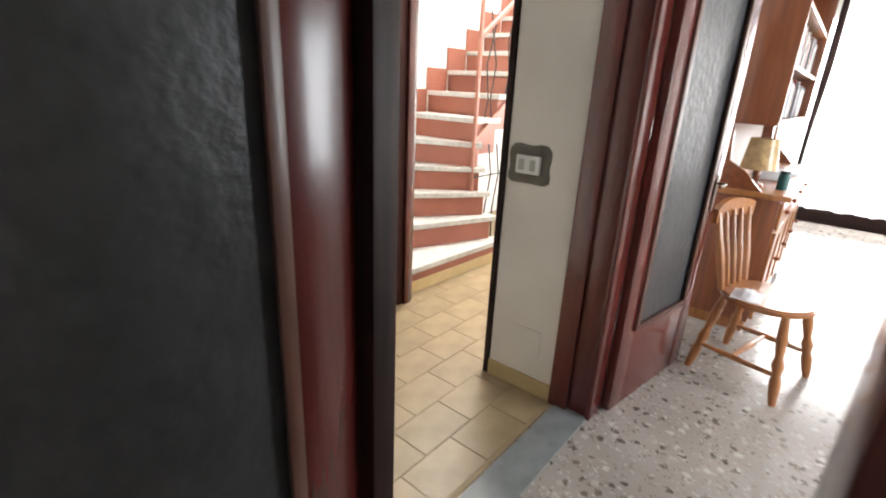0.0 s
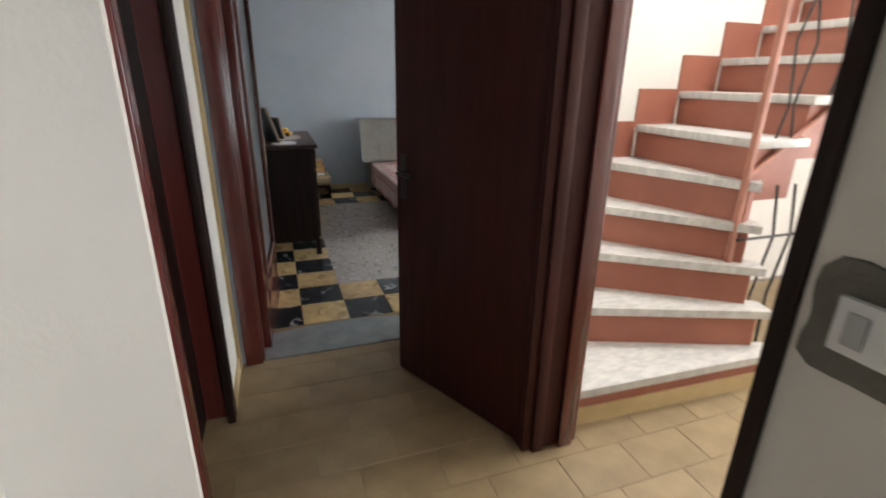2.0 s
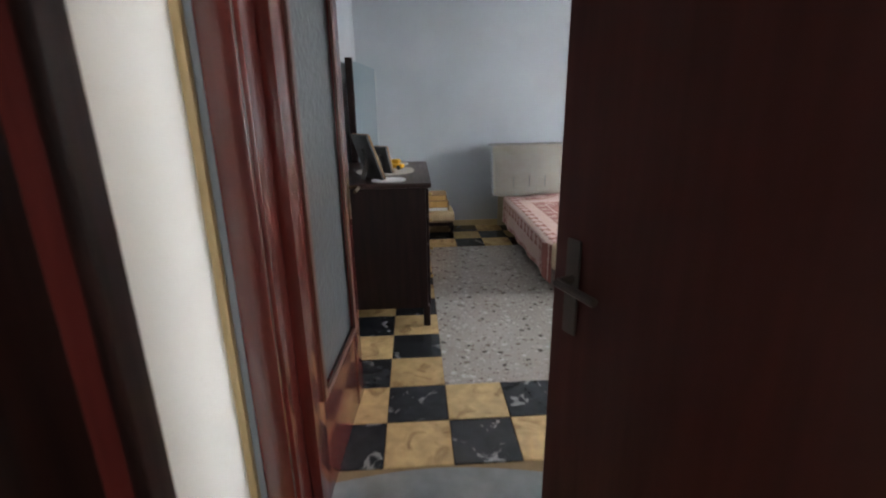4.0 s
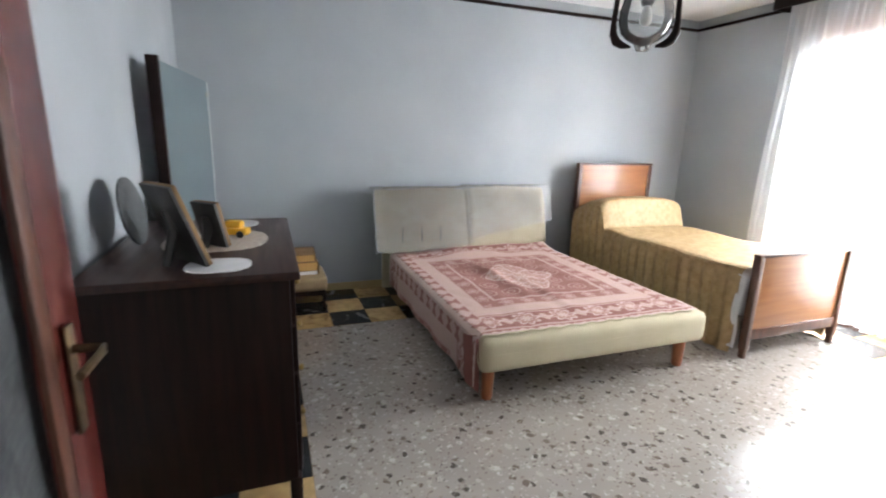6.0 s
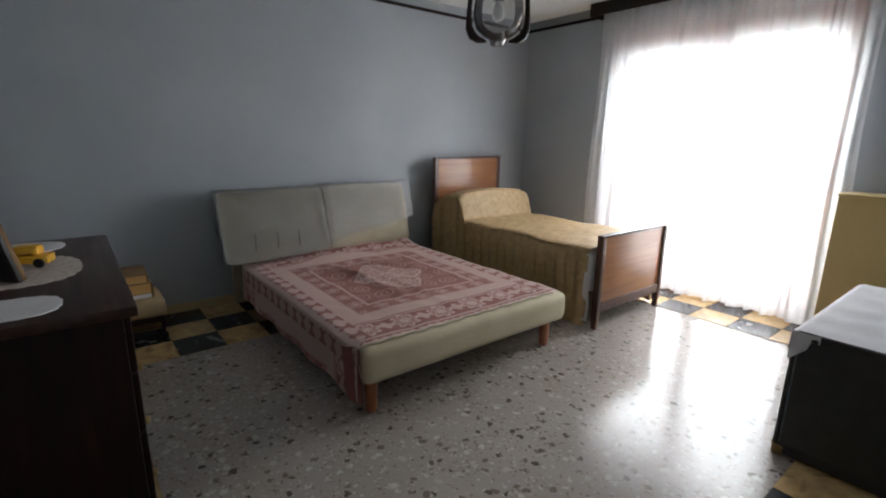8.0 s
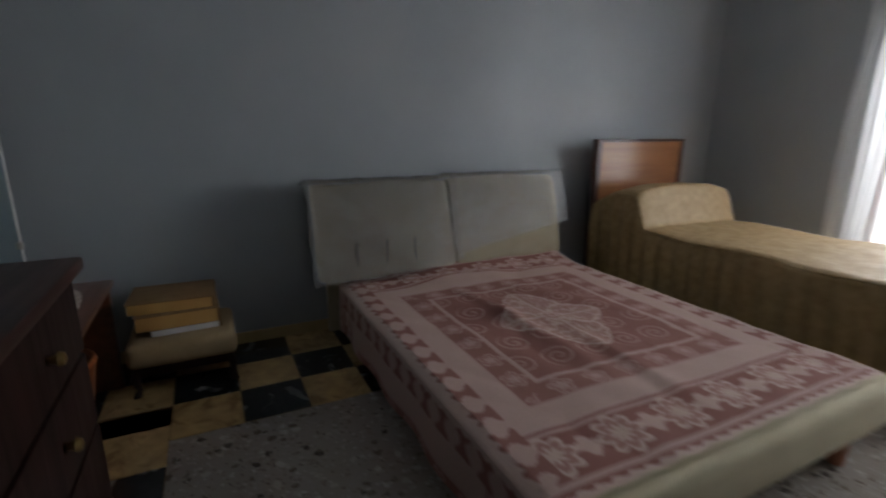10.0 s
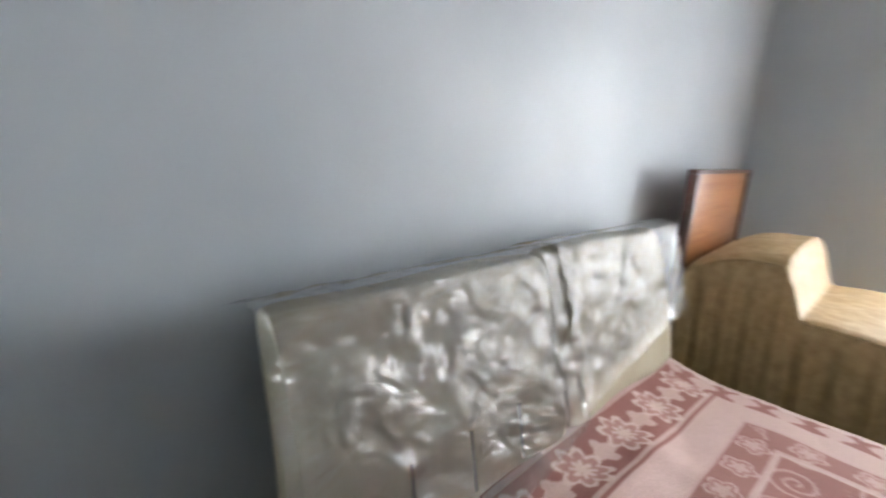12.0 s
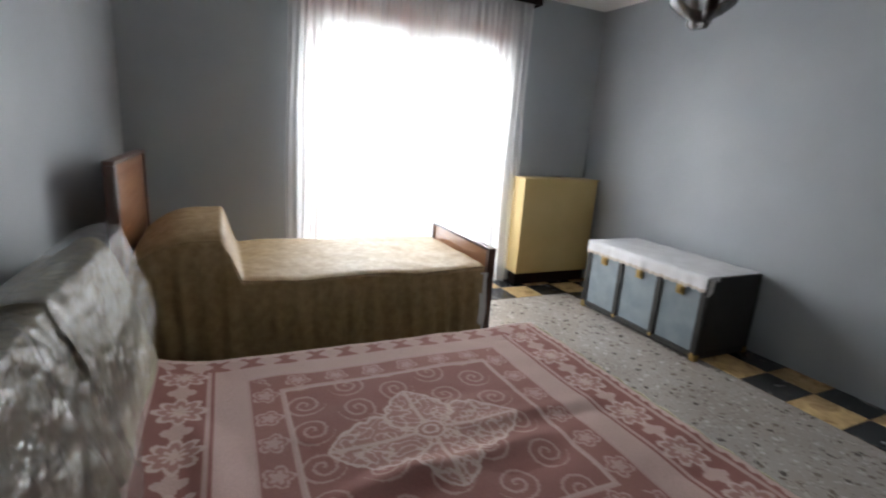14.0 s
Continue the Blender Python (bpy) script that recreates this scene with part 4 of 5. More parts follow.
def single_bed():
    b = thing("single_bed", "single bed with chestnut veneer head and foot boards", "bed")
    x0, x1 = 3.235, 4.135
    hb = part("headboard", box_bm(x0 + 0.035, x1 - 0.035, 3.735, 3.765, 0.25, 1.14, 0.004), BED_WOOD, b, "chestnut veneer headboard")
    part("cap", box_bm(x0 - 0.004, x1 + 0.004, 3.725, 3.775, 1.14, 1.16, 0.006), BED_EDGE, hb)
    for x in (x0, x1 - 0.04):
        part("post", box_bm(x, x + 0.04, 3.725, 3.775, 0, 1.14, 0.005), BED_EDGE, b)
    ft = part("footboard", box_bm(x0 + 0.035, x1 - 0.035, 1.795, 1.82, 0.17, 0.685, 0.003), BED_WOOD, b, "chestnut veneer footboard")
    part("cap", box_bm(x0 - 0.004, x1 + 0.004, 1.78, 1.83, 0.685, 0.705, 0.006), BED_EDGE, ft)
    part("bottom_rail", box_bm(x0 + 0.035, x1 - 0.035, 1.785, 1.825, 0.13, 0.20, 0.006), BED_EDGE, ft)
    for x in (x0, x1 - 0.038):
        part("post", join(box_bm(x, x + 0.038, 1.78, 1.83, 0.06, 0.69, 0.005), box_bm(x + 0.004, x + 0.034, 1.785, 1.825, 0, 0.06, 0.006)), BED_EDGE, b)
    part("mattress", box_bm(x0 + 0.03, x1 - 0.02, 1.85, 3.72, 0.26, 0.575, 0.05, 3), LINEN, b, "white sheeted mattress")
    return b


single_bed()


def spread():
    """Gold bedspread over mattress and pillow, with a pleated skirt."""
    xa, xb, ya, yb = 3.215, 4.15, 1.865, 3.70
    drop = 0.57

    def prof(y, x):
        """Height of the top."""
        t = (y - 3.23) / 0.10
        h = 0.60 + 0.006 * math.sin(9 * y + 3 * x)
        s = max(0, min(1, t))
        s = s * s * (3 - 2 * s)
        bulge = 0.265 * s * (1 - 0.45 * max(0, (y - 3.45) / 0.25) ** 2)
        cross = (1 - (abs(x - (xa + xb) / 2) / 0.60) ** 3)
        return h + bulge * (0.55 + 0.45 * cross) + 0.006 * noise.noise(Vector((x * 7, y * 7, 0)))
    wt_ = xb - xa
    tot = drop + wt_ + drop

    def fn(u, v):
        y = ya + (yb - ya) * v
        s = u * tot
        if s < drop or s > drop + wt_:
            left = s < drop
            q = (drop - s) if left else (s - drop - wt_)
            xe = xa if left else xb
            zt = prof(y, xe)
            pleat = 0.012 * math.sin(y * 2 * math.pi / 0.105 + 0.8 * math.sin(y * 9)) * min(1, q / 0.12)
            return (xe + (-1 if left else 1) * (0.018 * min(1, q / 0.1) + pleat), y + 0.006 * math.sin(12 * q), zt * (1 - q / drop) + 0.015 * q / drop)
        x = xa + (s - drop)
        edge = min(x - xa, xb - x)
        return (x, y, prof(y, x) - (0.02 * (1 - edge / 0.05) ** 2 if edge < 0.05 else 0))
    b = thing("bedspread", "gold damask bedspread tucked over a pillow with pleated sides", "bedspread")
    part("cloth", sheet(120, 160, fn), GOLD_CLOTH, b, smooth=True)
    part("piping", rod([(xa, ya + (yb - ya) * i / 40, prof(ya + (yb - ya) * i / 40, xa) - 0.012) for i in range(41)], 0.006, 6), GOLD_CLOTH, b)
    return b


spread()
part("sheet_corner", sheet(6, 10, lambda u, v: (3.205 + 0.01 * math.sin(9 * v), 1.84 + 0.05 * u, 0.06 + 0.5 * v)), LINEN, bpy.data.objects["single_bed"], "white sheet edge showing at the foot")


def chest():
    c = thing("chest_of_drawers", "tall dark walnut chest of drawers with turned feet", "chest of drawers")
    x0, x1, y0, y1, h = X0 + 0.03, 0.44, 1.345, 2.40, 0.93
    # Body coloured near black for its shade, top lighter for the light on it.
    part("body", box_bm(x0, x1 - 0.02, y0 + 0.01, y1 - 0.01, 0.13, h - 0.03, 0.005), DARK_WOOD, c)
    part("top", box_bm(x0 - 0.005, x1 + 0.014, y0 - 0.012, y1 + 0.012, h - 0.03, h, 0.008), DARK_TOP_LIT, c)
    for k, (za, zb) in enumerate(((0.15, 0.34), (0.35, 0.54), (0.55, 0.72), (0.73, 0.89))):
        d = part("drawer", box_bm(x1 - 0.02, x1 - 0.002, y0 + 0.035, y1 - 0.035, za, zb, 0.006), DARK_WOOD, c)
        for yy in (y0 + 0.28, y1 - 0.28):
            part("knob", turned([(0.006, 0), (0.008, 0.012), (0.014, 0.018), (0.011, 0.027), (0.003, 0.03)], 12), BRASS, d).matrix_local = pose(x1 - 0.003, yy, (za + zb) / 2, 0, 90, 0)
    for x in (x0 + 0.03, x1 - 0.03):
        for y in (y0 + 0.03, y1 - 0.03):
            part("foot", box_bm(x - 0.022, x + 0.022, y - 0.022, y + 0.022, 0, 0.14, 0.006), DARK_WOOD, c)
    return c


chest()


def vanity():
    v = thing("dressing_table", "red-brown veneer dressing table with knee space", "dressing table")
    x0, x1, y0, y1, h = X0 + 0.03, 0.285, 2.46, 3.67, 0.535
    part("top", box_bm(x0, x1, y0, y1, h - 0.025, h, 0.006), RED_WOOD, v)
    for y in (y0 + 0.01, y1 - 0.04):
        part("side_panel", box_bm(x0 + 0.02, x1 - 0.02, y, y + 0.03, 0.0, h - 0.025, 0.004), RED_WOOD, v)
    part("back_panel", box_bm(x0, x0 + 0.018, y0 + 0.04, y1 - 0.04, 0.15, h - 0.025), RED_WOOD, v)
    part("drawer", box_bm(x0 + 0.02, x1 - 0.03, y0 + 0.05, y0 + 0.42, 0.12, h - 0.03, 0.005), RED_WOOD, v)
    m = thing("wall_mirror", "large rectangular mirror standing behind the dressing table", "mirror", pose(-0.12, 2.5, 0) @ pose(0, 0, 0, 0, 0, -5.5) @ pose(0.12, -2.5, 0))
    part("glass", box_bm(-0.118, -0.11, 2.53, 3.62, 0.57, 1.70), MIRROR, m, "silvered mirror glass", smooth=None)
    part("backing", box_bm(-0.15, -0.118, 2.53, 3.62, 0.55, 1.70, 0.003), DARK_WOOD, m)
    part("side_strip", box_bm(-0.15, -0.095, 2.50, 2.53, 0.55, 1.715, 0.004), DARK_WOOD, m)
    part("edge_strip", box_bm(-0.14, -0.112, 3.62, 3.65, 0.56, 1.70, 0.006), WHITE_PLASTIC, m, "white bevelled mirror edge")
    part("bottom_ledge", box_bm(-0.15, -0.075, 2.53, 3.64, 0.536, 0.566, 0.006), BED_EDGE, m)
    for z in (0.72, 1.6):
        part("clip", box_bm(-0.112, -0.10, 3.605, 3.63, z, z + 0.03, 0.003), STEEL, m)


vanity()


def doily(name, label, cx, cy, z, rx, ry, mat_, scallops=22):
    ring = []
    for i in range(scallops * 6):
        a = 2 * math.pi * i / (scallops * 6)
        k = (abs(math.cos(a)) ** 2.6 + abs(math.sin(a)) ** 2.6) ** (-1 / 2.6)
        s = 1 + 0.035 * abs(math.sin(a * scallops / 2))
        ring.append((cx + rx * k * s * math.cos(a), cy + ry * k * s * math.sin(a)))
    return solid(name, label, "doily", slab(ring, z, z + 0.003), mat_, group="doilies")


doily("lace_runner", "white scalloped lace runner on the dressing table", 0.125, 3.05, 0.5355, 0.105, 0.5, LACE, 44)
doily("doily", "small white crocheted doily on the chest", 0.20, 1.47, 0.9305, 0.10, 0.09, LINEN, 16)
doily("doily", "cream lace doily on the chest", 0.16, 1.88, 0.9305, 0.19, 0.20, LACE, 26)
doily("doily", "white doily at the far end of the chest", 0.18, 2.26, 0.9305, 0.13, 0.10, LINEN, 18)

tb = thing("tissue_box", "teal tissue box with a tuft of tissue", "tissue box", pose(0.10, 3.22, 0.5388, 0, 0, -6) @ Matrix.Diagonal((0.8, 0.8, 0.8, 1)))
part("carton", box_bm(-0.06, 0.06, -0.115, 0.115, 0, 0.085, 0.004), TEAL, tb)
part("tissue", sheet(10, 8, lambda u, v: (0.022 * math.cos(u * 6.283) * (1 - 0.45 * v) + 0.01 * math.sin(v * 5), 0.035 + 0.03 * math.sin(u * 6.283) * (1 - 0.5 * v), 0.083 + 0.085 * v + 0.012 * math.sin(u * 13))), LINEN, tb, "white tissue")
bowl = thing("trinket_bowl", "amber glass trinket bowl on the lace runner", "bowl", pose(0.09, 2.80, 0.5388))
part("bowl", turned([(0.035, 0), (0.06, 0.02), (0.075, 0.055), (0.07, 0.055), (0.055, 0.025), (0.02, 0.01)], 22), GLOBE, bowl)
part("trinket", turned([(0.03, 0.012), (0.035, 0.03), (0.02, 0.05)], 12), CARD, bowl)
sp = thing("spray_bottle", "white plastic bottle in the knee space", "bottle", pose(0.20, 3.05, 0.0))
part("body", turned([(0.035, 0), (0.037, 0.02), (0.036, 0.15), (0.015, 0.19)], 16), WHITE_PLASTIC, sp)
part("cap", turned([(0.016, 0.19), (0.016, 0.24), (0.01, 0.245)], 12), RED_PAINT, sp)
hoop = thing("wicker_basket", "brown rimmed round basket under the dressing table", "basket", pose(0.08, 3.30, 0))
part("bowl", turned([(0.11, 0), (0.14, 0.14), (0.165, 0.30), (0.15, 0.30), (0.125, 0.13), (0.02, 0.02)], 26), PINE_DARK, hoop)
part("rim", rod([(0.158 * math.cos(i * 0.2618), 0.158 * math.sin(i * 0.2618), 0.305) for i in range(25)], 0.013), LEG_WOOD, hoop)

# photo frames and the yellow toy on the chest


def photo_frame(x, y, rz, w, h, lean, label):
    f = thing("photo_frame", label, "photo frame", pose(x, y, 0.9345, 0, 0, rz), group="photo frames")
    rot = Matrix.Rotation(radians(-lean), 4, "X")
    def lean_bm(bm):
        bm.transform(rot)
        return bm
    part("back", lean_bm(box_bm(-w / 2, w / 2, 0, 0.012, 0, h, 0.003)), IRON, f)
    part("moulding", lean_bm(join(box_bm(-w / 2, -w / 2 + 0.022, -0.014, 0, 0, h, 0.004), box_bm(w / 2 - 0.022, w / 2, -0.014, 0, 0, h, 0.004),
                                  box_bm(-w / 2, w / 2, -0.014, 0, 0, 0.022, 0.004), box_bm(-w / 2, w / 2, -0.014, 0, h - 0.022, h, 0.004))), CARD_EDGE, f, "gilt wooden moulding")
    part("picture", lean_bm(box_bm(-w / 2 + 0.022, w / 2 - 0.022, -0.004, 0, 0.022, h - 0.022)), GREY_PLASTIC, f)
    part("strut", rod([(0, h * 0.32, 0.0), (0, h * 0.2, h * 0.4), (0, 0.012 + math.sin(radians(lean)) * h * 0.68, h * 0.66)], [0.014, 0.02, 0.014]), IRON, f)
    return f


photo_frame(0.12, 1.54, 124, 0.20, 0.285, 20, "standing photo frame seen from behind with strut")
photo_frame(0.17, 1.78, 135, 0.13, 0.18, 14, "small dark standing photo frame")
pf = thing("oval_vanity_mirror", "oval blue-tinted glass plate leaning on the wall", "mirror", pose(-0.12, 1.86, 0.9345))
part("glass", slab([(0.13 * math.cos(i * 0.2618), 0.155 * math.sin(i * 0.2618)) for i in range(24)], -0.004, 0.004), GREY_GLASS, pf).matrix_local = pose(0.0, 0, 0.13, 0, 80, 0)
toy = thing("yellow_toy_car", "small yellow plastic toy car on the chest", "toy", pose(0.22, 1.93, 0.9345, 0, 0, 70))
part("body", join(box_bm(-0.03, 0.03, -0.065, 0.065, 0.012, 0.04, 0.008), box_bm(-0.026, 0.026, -0.04, 0.03, 0.04, 0.07, 0.01)), YELLOW_TOY, toy)
for x in (-0.03, 0.03):
    for y in (-0.04, 0.04):
        part("wheel", turned([(0.014, -0.005), (0.016, 0), (0.014, 0.005)], 12), IRON, toy).matrix_local = pose(x, y, 0.016, 0, 90, 0)

# stool with books
sl = thing("low_stool", "low stool with beige padded seat and curved legs", "stool", pose(0.54, 3.66, 0))
part("seat", box_bm(-0.23, 0.23, -0.2, 0.2, 0.15, 0.265, 0.04, 4), BEIGE_PAD, sl, "beige padded seat")
part("apron", box_bm(-0.21, 0.21, -0.18, 0.18, 0.11, 0.16, 0.006), DARK_WOOD, sl)
for x in (-0.19, 0.19):
    for y in (-0.16, 0.16):
        s = 1 if x > 0 else -1
        part("leg", rod([(x, y, 0.14), (x + s * 0.018, y, 0.09), (x + s * 0.004, y, 0.04), (x + s * 0.02, y, 0.0)], [0.024, 0.02, 0.014, 0.018]), DARK_WOOD, sl)


def carton(x, y, z, rz, w, d, h, m, label, name="cardboard_box"):
    c = thing(name, label, "box", pose(x, y, z, 0, 0, rz), group="stacked boxes")
    part("body", box_bm(-w / 2, w / 2, -d / 2, d / 2, 0, h, 0.004), m, c)
    part("lid", join(box_bm(-w / 2 - 0.006, w / 2 + 0.006, -d / 2 - 0.006, d / 2 + 0.006, h, h + 0.008, 0.003), box_bm(w / 2 + 0.001, w / 2 + 0.012, -d / 2 - 0.004, d / 2 + 0.004, 0, h, 0.002)), CARD_EDGE, c)
    return c


carton(0.55, 3.68, 0.265, 3, 0.29, 0.24, 0.03, LINEN, "flat white box under the ochre boxes")
carton(0.525, 3.67, 0.304, 2, 0.34, 0.26, 0.066, CARD, "flat ochre cardboard box")
carton(0.51, 3.69, 0.379, -2, 0.35, 0.27, 0.05, CARD, "flat ochre cardboard box on the stack")


def trunk():
    t = thing("steamer_trunk", "blue-grey travel trunk with black edges and brass locks", "trunk")
    x0, x1, y0, y1, h = 2.70, 3.83, -0.05, 0.486, 0.585
    part("body", box_bm(x0 + 0.008, x1 - 0.008, y0 + 0.005, y1 - 0.008, 0.03, h - 0.008, 0.006), TRUNK_BLUE, t)
    part("end_panel", box_bm(x0, x0 + 0.008, y0, y1 - 0.02, 0.04, h - 0.02, 0.002), TRUNK_BLACK, t)
    part("end_panel", box_bm(x1 - 0.008, x1, y0, y1 - 0.02, 0.04, h - 0.02, 0.002), TRUNK_BLACK, t)
    part("bottom_edge", box_bm(x0 - 0.002, x1 + 0.002, y0, y1 + 0.003, 0.015, 0.06, 0.006), TRUNK_BLACK, t)
    part("lid_edge", box_bm(x0 - 0.002, x1 + 0.002, y0, y1 + 0.003, h - 0.03, h, 0.006), TRUNK_BLACK, t)
    for x in (x0, x0 + 0.355, x0 + 0.725, x1 - 0.045):
        part("batten", box_bm(x, x + 0.045, y1 - 0.012, y1 + 0.006, 0.05, h - 0.02, 0.005), TRUNK_BLACK, t)
        part("stud", turned([(0.016, 0), (0.014, 0.006), (0.004, 0.01)], 10), BRASS, t).matrix_local = pose(x + 0.022, y1 + 0.005, 0.045, -90, 0, 0)
    for x in (x0 + 0.2, x0 + 0.56, x1 - 0.2):
        lk = part("lock", box_bm(x - 0.03, x + 0.03, y1 - 0.008, y1 + 0.008, 0.42, 0.50, 0.004), BRASS, t, "brass hasp lock")
        part("hasp", box_bm(x - 0.014, x + 0.014, y1 + 0.008, y1 + 0.016, 0.43, 0.475, 0.003), BRASS, lk)
    for x in (x0 + 0.02, x1 - 0.02):
        for y in (y0 + 0.02, y1 - 0.016):
            part("corner", box_bm(x - 0.024, x + 0.024, y - 0.022, y + 0.022, 0.0, 0.05, 0.007), BRASS, t)

    def cloth(u, v):
        x = x0 + 0.005 + (x1 - x0 - 0.01) * u
        s = v * 0.625
        if s < 0.53:
            return (x, y0 + 0.005 + s, h + 0.006 + 0.002 * math.sin(30 * u))
        q = s - 0.53
        return (x + 0.01 * math.sin(20 * u) * q / 0.1, y1 + 0.012 + 0.006 * math.sin(u * 55) * q / 0.1 + 0.004, h + 0.004 - q * (0.85 + 0.12 * abs(math.sin(u * 60))))
    c = thing("white_tablecloth", "white cloth with lace edge over the trunk", "tablecloth")
    part("cloth", sheet(110, 30, cloth), LINEN, c, smooth=True)
    part("lace_edge", sheet(110, 2, lambda u, v: Vector(cloth(u, 0.985 + 0.015 * v)) + Vector((0, 0.004, -0.012 * v))), LACE, c, smooth=True)
    part("corner_fall", sheet(8, 8, lambda u, v: (x0 - 0.006 - 0.012 * math.sin(u * 6) * v, y1 + 0.012 - 0.10 * u, h + 0.004 - 0.13 * v * (1 - 0.75 * u))), LINEN, c, smooth=True)


trunk()

# ---- front room furniture ----


def windsor_chair():
    c = thing("windsor_chair", "honey pine spindle-back chair with turned legs", "chair", pose(1.88, -3.19, 0, 0, 0, -14) @ Matrix.Diagonal((1.1, 1.1, 1, 1)))
    seat = slab([(0.21 * math.cos(a) * (1 if math.sin(a) > 0 else 0.92) * 1.0, 0.20 * math.sin(a)) for a in (2 * math.pi * i / 32 for i in range(32))], 0.43, 0.465)
    bmesh.ops.bevel(seat, geom=[e for e in seat.edges if abs(e.verts[0].co.z - e.verts[1].co.z) < 1e-6], offset=0.01, segments=2, affect="EDGES")
    part("seat", seat, PINE, c)
    leg = [(0.014, 0), (0.02, 0.05), (0.024, 0.12), (0.016, 0.15), (0.026, 0.2), (0.016, 0.24), (0.023, 0.32), (0.017, 0.44)]
    for x in (-0.14, 0.14):
        for y in (-0.13, 0.13):
            top = Vector((x, y, 0.44))
            foot = Vector((x * 1.5, y * 1.5, 0.0))
            part("leg", rod([foot + (top - foot) * (z / 0.44) for r, z in leg], [r for r, z in leg], 12), PINE, c)
    for x in (-0.19, 0.19):
        part("stretcher", rod([(x, -0.175, 0.15), (x, 0, 0.15), (x, 0.175, 0.15)], [0.01, 0.016, 0.01]), PINE, c)
    part("stretcher", rod([(-0.19, 0.02, 0.15), (-0.06, 0.02, 0.15), (0, 0.02, 0.15), (0.06, 0.02, 0.15), (0.19, 0.02, 0.15)], [0.01, 0.014, 0.02, 0.014, 0.01]), PINE, c)
    for k in range(5):
        x = -0.14 + 0.07 * k
        r = 0.017 if k in (0, 4) else 0.011
        part("spindle", rod([(x * 0.9, 0.16, 0.46), (x, 0.19, 0.62), (x * 1.08, 0.215, 0.74), (x * 1.15, 0.24, 0.87)], [r, r * 1.3, r, r * 0.9]), PINE, c)
    def crest(u, v):
        x = -0.2 + 0.4 * u
        k = 1 - (2 * u - 1) ** 2
        side, up = ((0, 0), (1, 0), (1, 1), (0, 1), (0, 0))[round(v * 4)]
        return (x, 0.225 + 0.022 * k + 0.025 * side, (0.82 + 0.012 * k) if not up else 0.895 + 0.035 * k ** 0.7)
    bm = sheet(16, 4, crest)
    bmesh.ops.remove_doubles(bm, verts=bm.verts[:], dist=0.0005)
    bmesh.ops.holes_fill(bm, edges=[e for e in bm.edges if e.is_boundary], sides=0)
    part("crest_rail", bm, PINE, c)
    cl = thing("folded_cloth", "crumpled grey-white cloth on the chair seat", "cloth")
    part("cloth", sheet(24, 24, lambda u, v: (1.78 + 0.18 * (u - 0.5), -3.11 + 0.14 * (v - 0.5), 0.467 + 0.05 * max(0, 1 - ((u - 0.5) ** 2 + (v - 0.5) ** 2) * 4.4) * (0.6 + 0.6 * abs(noise.noise(Vector((u * 4, v * 4, 2))))))), LINEN, cl, smooth=True)


windsor_chair()


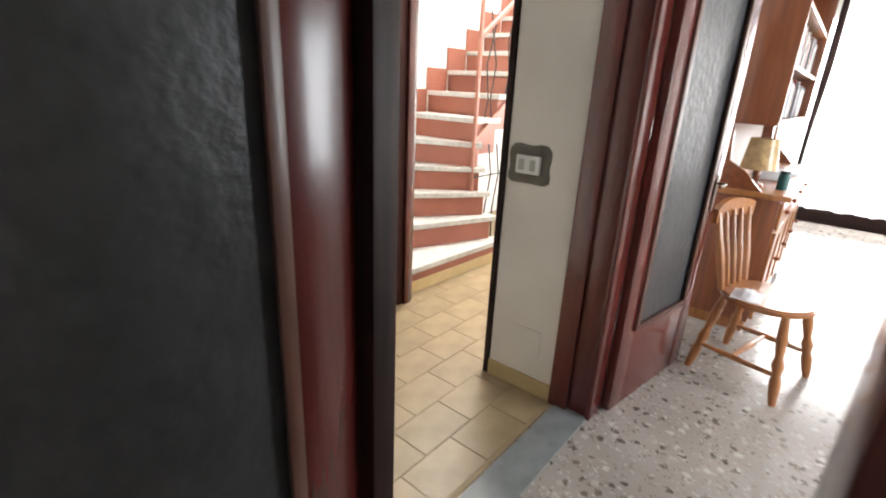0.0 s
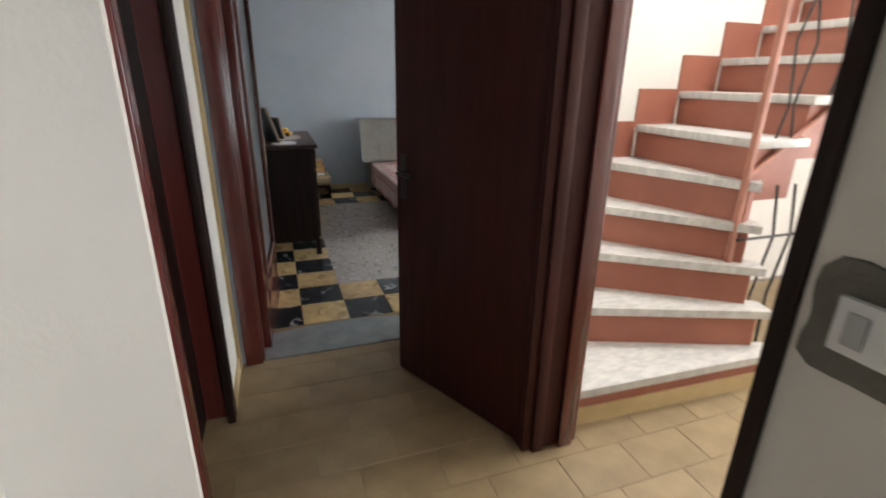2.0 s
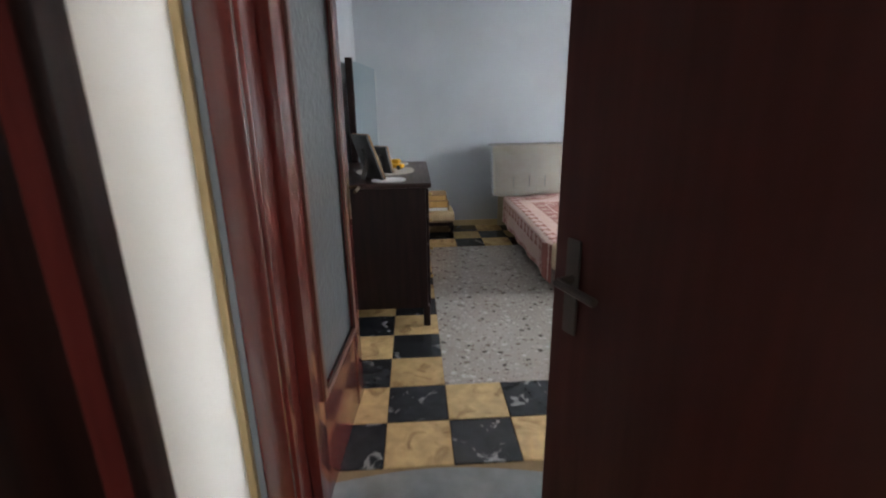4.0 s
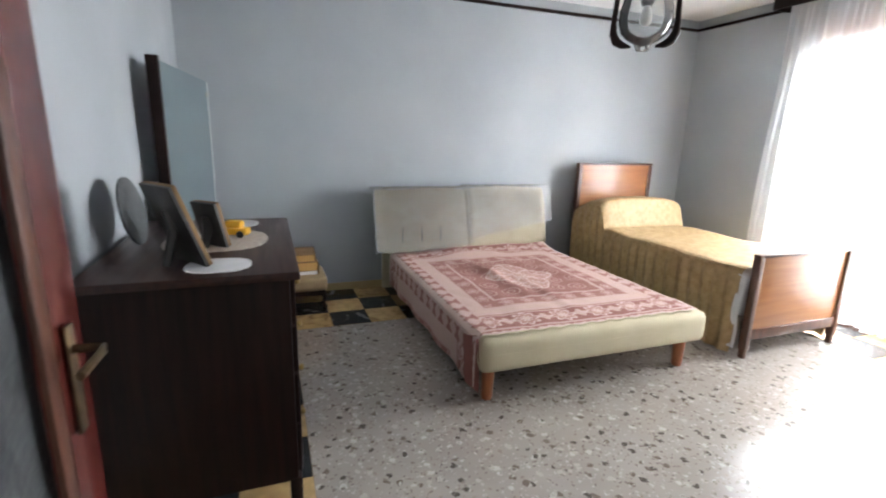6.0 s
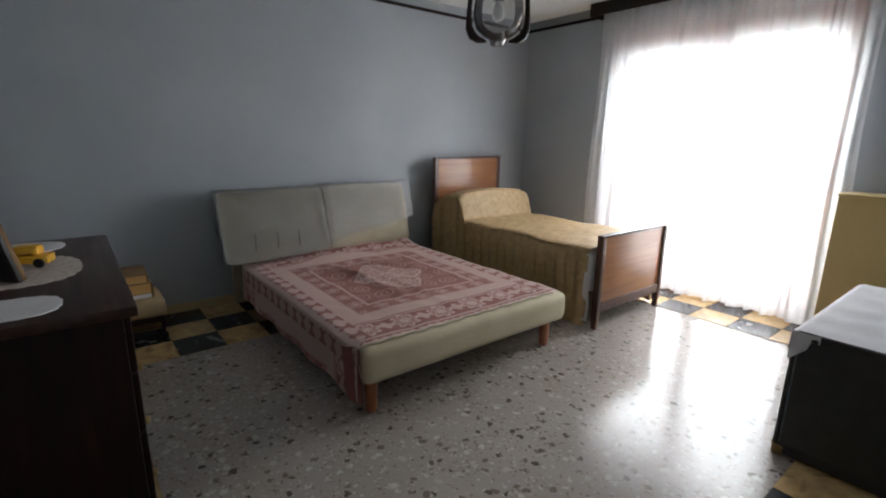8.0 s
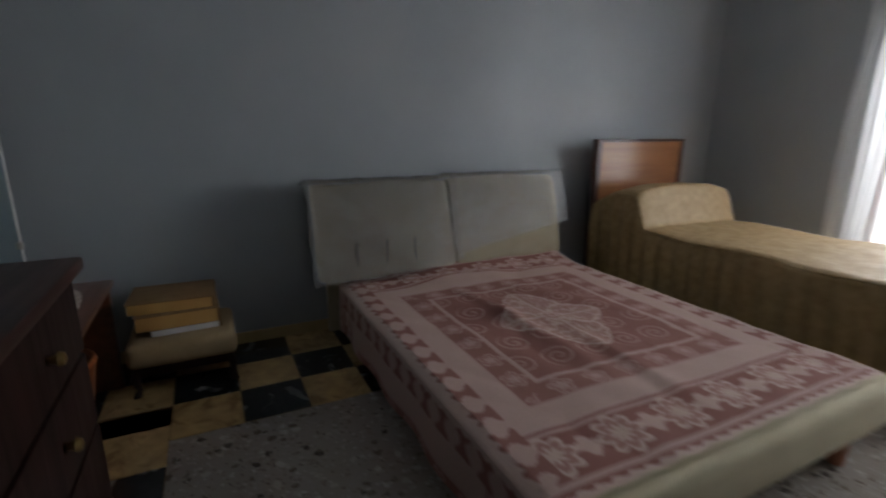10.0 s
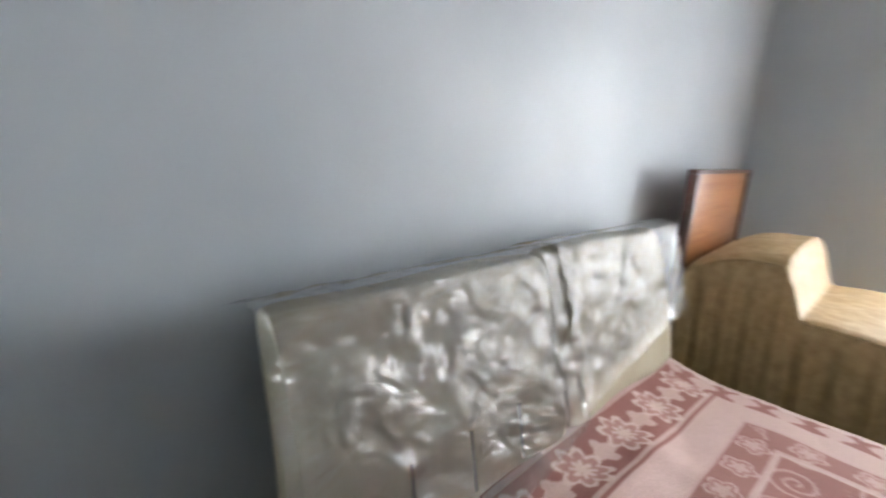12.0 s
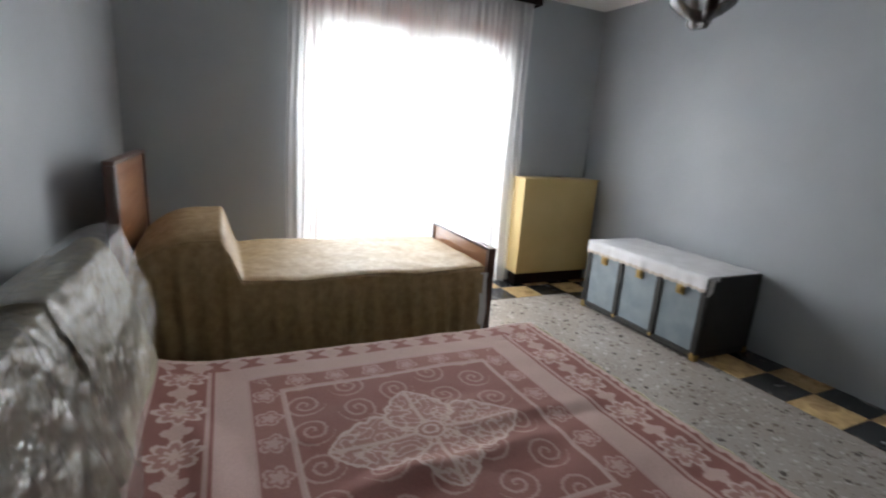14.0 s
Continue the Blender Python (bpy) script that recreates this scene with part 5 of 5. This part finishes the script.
def hutch():
    h = thing("pine_hutch", "honey pine dresser with drawers, doors and plate rack", "sideboard")
    x0, x1, y0, y1 = 2.36, 4.35, -3.13, -2.69
    part("body", box_bm(x0 + 0.02, x1 - 0.02, y0 + 0.03, y1, 0.08, 0.88, 0.005), PINE_DARK, h)
    part("plinth", box_bm(x0 + 0.04, x1 - 0.04, y0 + 0.05, y1, 0, 0.08, 0.004), PINE, h)
    part("worktop", box_bm(x0, x1, y0 - 0.02, y1, 0.88, 0.915, 0.008), PINE, h)
    n = 4
    w = (x1 - x0 - 0.06) / n
    for i in range(n):
        a = x0 + 0.03 + i * w
        d = part("drawer", box_bm(a + 0.015, a + w - 0.015, y0 + 0.01, y0 + 0.03, 0.70, 0.86, 0.006), PINE, h)
        part("knob", turned([(0.008, 0), (0.016, 0.015), (0.012, 0.028)], 12), PINE_DARK, d).matrix_local = pose(a + w / 2, y0 + 0.01, 0.78, 90, 0, 0)
        dr = part("door", join(box_bm(a + 0.015, a + 0.075, y0 + 0.008, y0 + 0.03, 0.1, 0.68, 0.004), box_bm(a + w - 0.075, a + w - 0.015, y0 + 0.008, y0 + 0.03, 0.1, 0.68, 0.004),
                               box_bm(a + 0.075, a + w - 0.075, y0 + 0.008, y0 + 0.03, 0.1, 0.16, 0.004), box_bm(a + 0.075, a + w - 0.075, y0 + 0.008, y0 + 0.03, 0.62, 0.68, 0.004),
                               box_bm(a + 0.075, a + w - 0.075, y0 + 0.018, y0 + 0.03, 0.16, 0.62)), PINE, h)
        part("knob", turned([(0.008, 0), (0.016, 0.015), (0.012, 0.028)], 12), PINE_DARK, dr).matrix_local = pose(a + w - 0.05, y0 + 0.008, 0.42, 90, 0, 0)
    part("upper_side", box_bm(x0 + 0.03, x0 + 0.06, y1 - 0.30, y1, 1.30, 2.3, 0.004), PINE_DARK, h)
    part("upper_side", box_bm(x1 - 0.06, x1 - 0.03, y1 - 0.30, y1, 1.30, 2.3, 0.004), PINE_DARK, h)
    for x in (x0 + 0.03, x1 - 0.06):
        part("bracket", slab([(y1 - 0.30, 0.915), (y1, 0.915), (y1, 1.30), (y1 - 0.08, 1.30), (y1 - 0.10, 1.08), (y1 - 0.2, 1.02)], x, x + 0.03), PINE_DARK, h).matrix_local = Matrix(((0, 0, 1, 0), (1, 0, 0, 0), (0, 1, 0, 0), (0, 0, 0, 1)))
    for z in (1.30, 1.62, 1.95, 2.27):
        part("shelf", box_bm(x0 + 0.06, x1 - 0.06, y1 - 0.29, y1, z, z + 0.025, 0.004), PINE, h)
    part("back_board", box_bm(x0 + 0.03, x1 - 0.03, y1 - 0.012, y1, 0.915, 2.3), WHITE_WALL, h, "white back panel")
    part("valance", box_bm(x0 + 0.06, x1 - 0.06, y1 - 0.30, y1 - 0.285, 1.22, 1.30, 0.01), PINE_DARK, h)
    rng = random.Random(4)
    bk = [mat("book_cover_" + k, c, 0.6) for k, c in (("red", (0.2, 0.06, 0.05)), ("grey", (0.18, 0.18, 0.19)), ("brown", (0.12, 0.06, 0.03)), ("white", (0.6, 0.58, 0.55)))]
    for z in (1.325, 1.645):
        x = x0 + 0.12
        while x < x1 - 0.2:
            w_, hh = rng.uniform(0.03, 0.06), rng.uniform(0.2, 0.27)
            if rng.random() < 0.78:
                b = thing("book", "upright book on the hutch shelf", "book", group="books on the hutch")
                part("cover", box_bm(x, x + w_, y1 - 0.25, y1 - 0.05, z, z + hh, 0.003), rng.choice(bk), b)
                part("pages", box_bm(x + 0.004, x + w_ - 0.004, y1 - 0.246, y1 - 0.06, z + hh, z + hh + 0.002), LINEN, b)
            x += w_ + 0.006
    tl = thing("table_lamp", "small lamp with yellow shade on the hutch", "lamp", pose(2.62, -2.92, 0.915))
    part("base", turned([(0.05, 0), (0.05, 0.015), (0.015, 0.03), (0.025, 0.08), (0.01, 0.12)], 16), PINE_DARK, tl)
    part("shade", turned([(0.105, 0.11), (0.08, 0.30), (0.078, 0.30), (0.10, 0.115)], 24), YELLOW_TILE, tl, "yellow cloth shade")
    jr = thing("green_jar", "small dark green glass jar on the hutch", "jar", pose(2.62, -3.07, 0.915))
    part("body", turned([(0.03, 0), (0.032, 0.08), (0.026, 0.1)], 16), TEAL, jr)
    part("lid", turned([(0.028, 0.1), (0.028, 0.115)], 16), IRON, jr)
    for i, (x, y, hh) in enumerate(((3.1, -2.95, 0.03), (3.1, -2.95, 0.06), (3.42, -2.98, 0.02))):
        p = thing("paper_stack", "stack of papers on the hutch worktop", "papers", pose(x, y, 0.915 + (0.03 if i == 1 else 0), 0, 0, 14 * i))
        part("sheets", box_bm(-0.11, 0.11, -0.075, 0.075, 0, 0.03 if i < 2 else 0.02, 0.003), LINEN, p)


hutch()


# ---- floor tiles, last ----
def tile_mesh(name, w, d, h, material):
    return mesh_of(name, box_bm(-w / 2, w / 2, -d / 2, d / 2, 0, h, 0.0025, 1), material)


border = tagged(new("floor_border", mesh_of("floor_border", join(box_bm(0.96, X1, Y0, 0.40, 0.0005, 0.002), box_bm(X0, 0.96, 0.06, 0.68, 0.0005, 0.002), box_bm(X0, 0.48, 0.68, 3.35, 0.0005, 0.002),
                                                                 box_bm(4.12, X1, 0.68, 3.35, 0.0005, 0.002), box_bm(X0, X1, 3.085, Y1, 0.0005, 0.002)), JOINT)), "checkered black and ochre tile border", "floor", kind="structure")
T = 0.28
BL, YE = tile_mesh("black_tile", T - 0.003, T - 0.003, 0.0035, BLACK_TILE), tile_mesh("ochre_tile", T - 0.003, T - 0.003, 0.0035, YELLOW_TILE)


def lay(x, y, dark):
    o = new("tile", BL if dark else YE)
    o.matrix_world = pose(x, y, 0.001, 0, 0, 90 * ((int(x * 100) + int(y * 37)) % 4))
    o.parent = border


for i in range(-1, 16):
    cx = 0.2 + T * (i + 0.5)
    if cx + T / 2 > X1 + 0.05 or cx - T / 2 < X0 - 0.15:
        continue
    for j in range(-1, 12):
        cy = 0.12 + T * (j + 0.5)
        if cy > 3.25:
            continue
        if j == -1 and cx < 1.0:
            continue
        if j < 1 or (j == 1 and cx < 1.1) or i < 1 or cx > 4.05:
            lay(cx, cy, (i + j) % 2 == 1)
    for j in ((-1, 0, 1) if i >= 1 and cx <= 4.05 else (0, 1)):
        lay(cx, 3.365 + T * (j + 0.5), (i + j) % 2 == 1)

hall = structure("floor_hall", box_bm(-0.55, 4.6, -2.53, -0.22, 0.0005, 0.0022), HALL_JOINT, "ochre tiled hall floor", "floor")
HT = tile_mesh("hall_tile", 0.2985, 0.1985, 0.002, HALL_TILE)
for i in range(-1, 15):
    for j in range(12):
        x, y = -0.42 + 0.30 * i + (0.15 if j % 2 else 0), -2.41 + 0.20 * j
        if -0.6 < x < 4.4 and y < -0.3 and not (x > 1.1 and y > -1.1):
            o = new("tile", HT)
            o.matrix_world = pose(x, y, 0.001)
            o.parent = hall
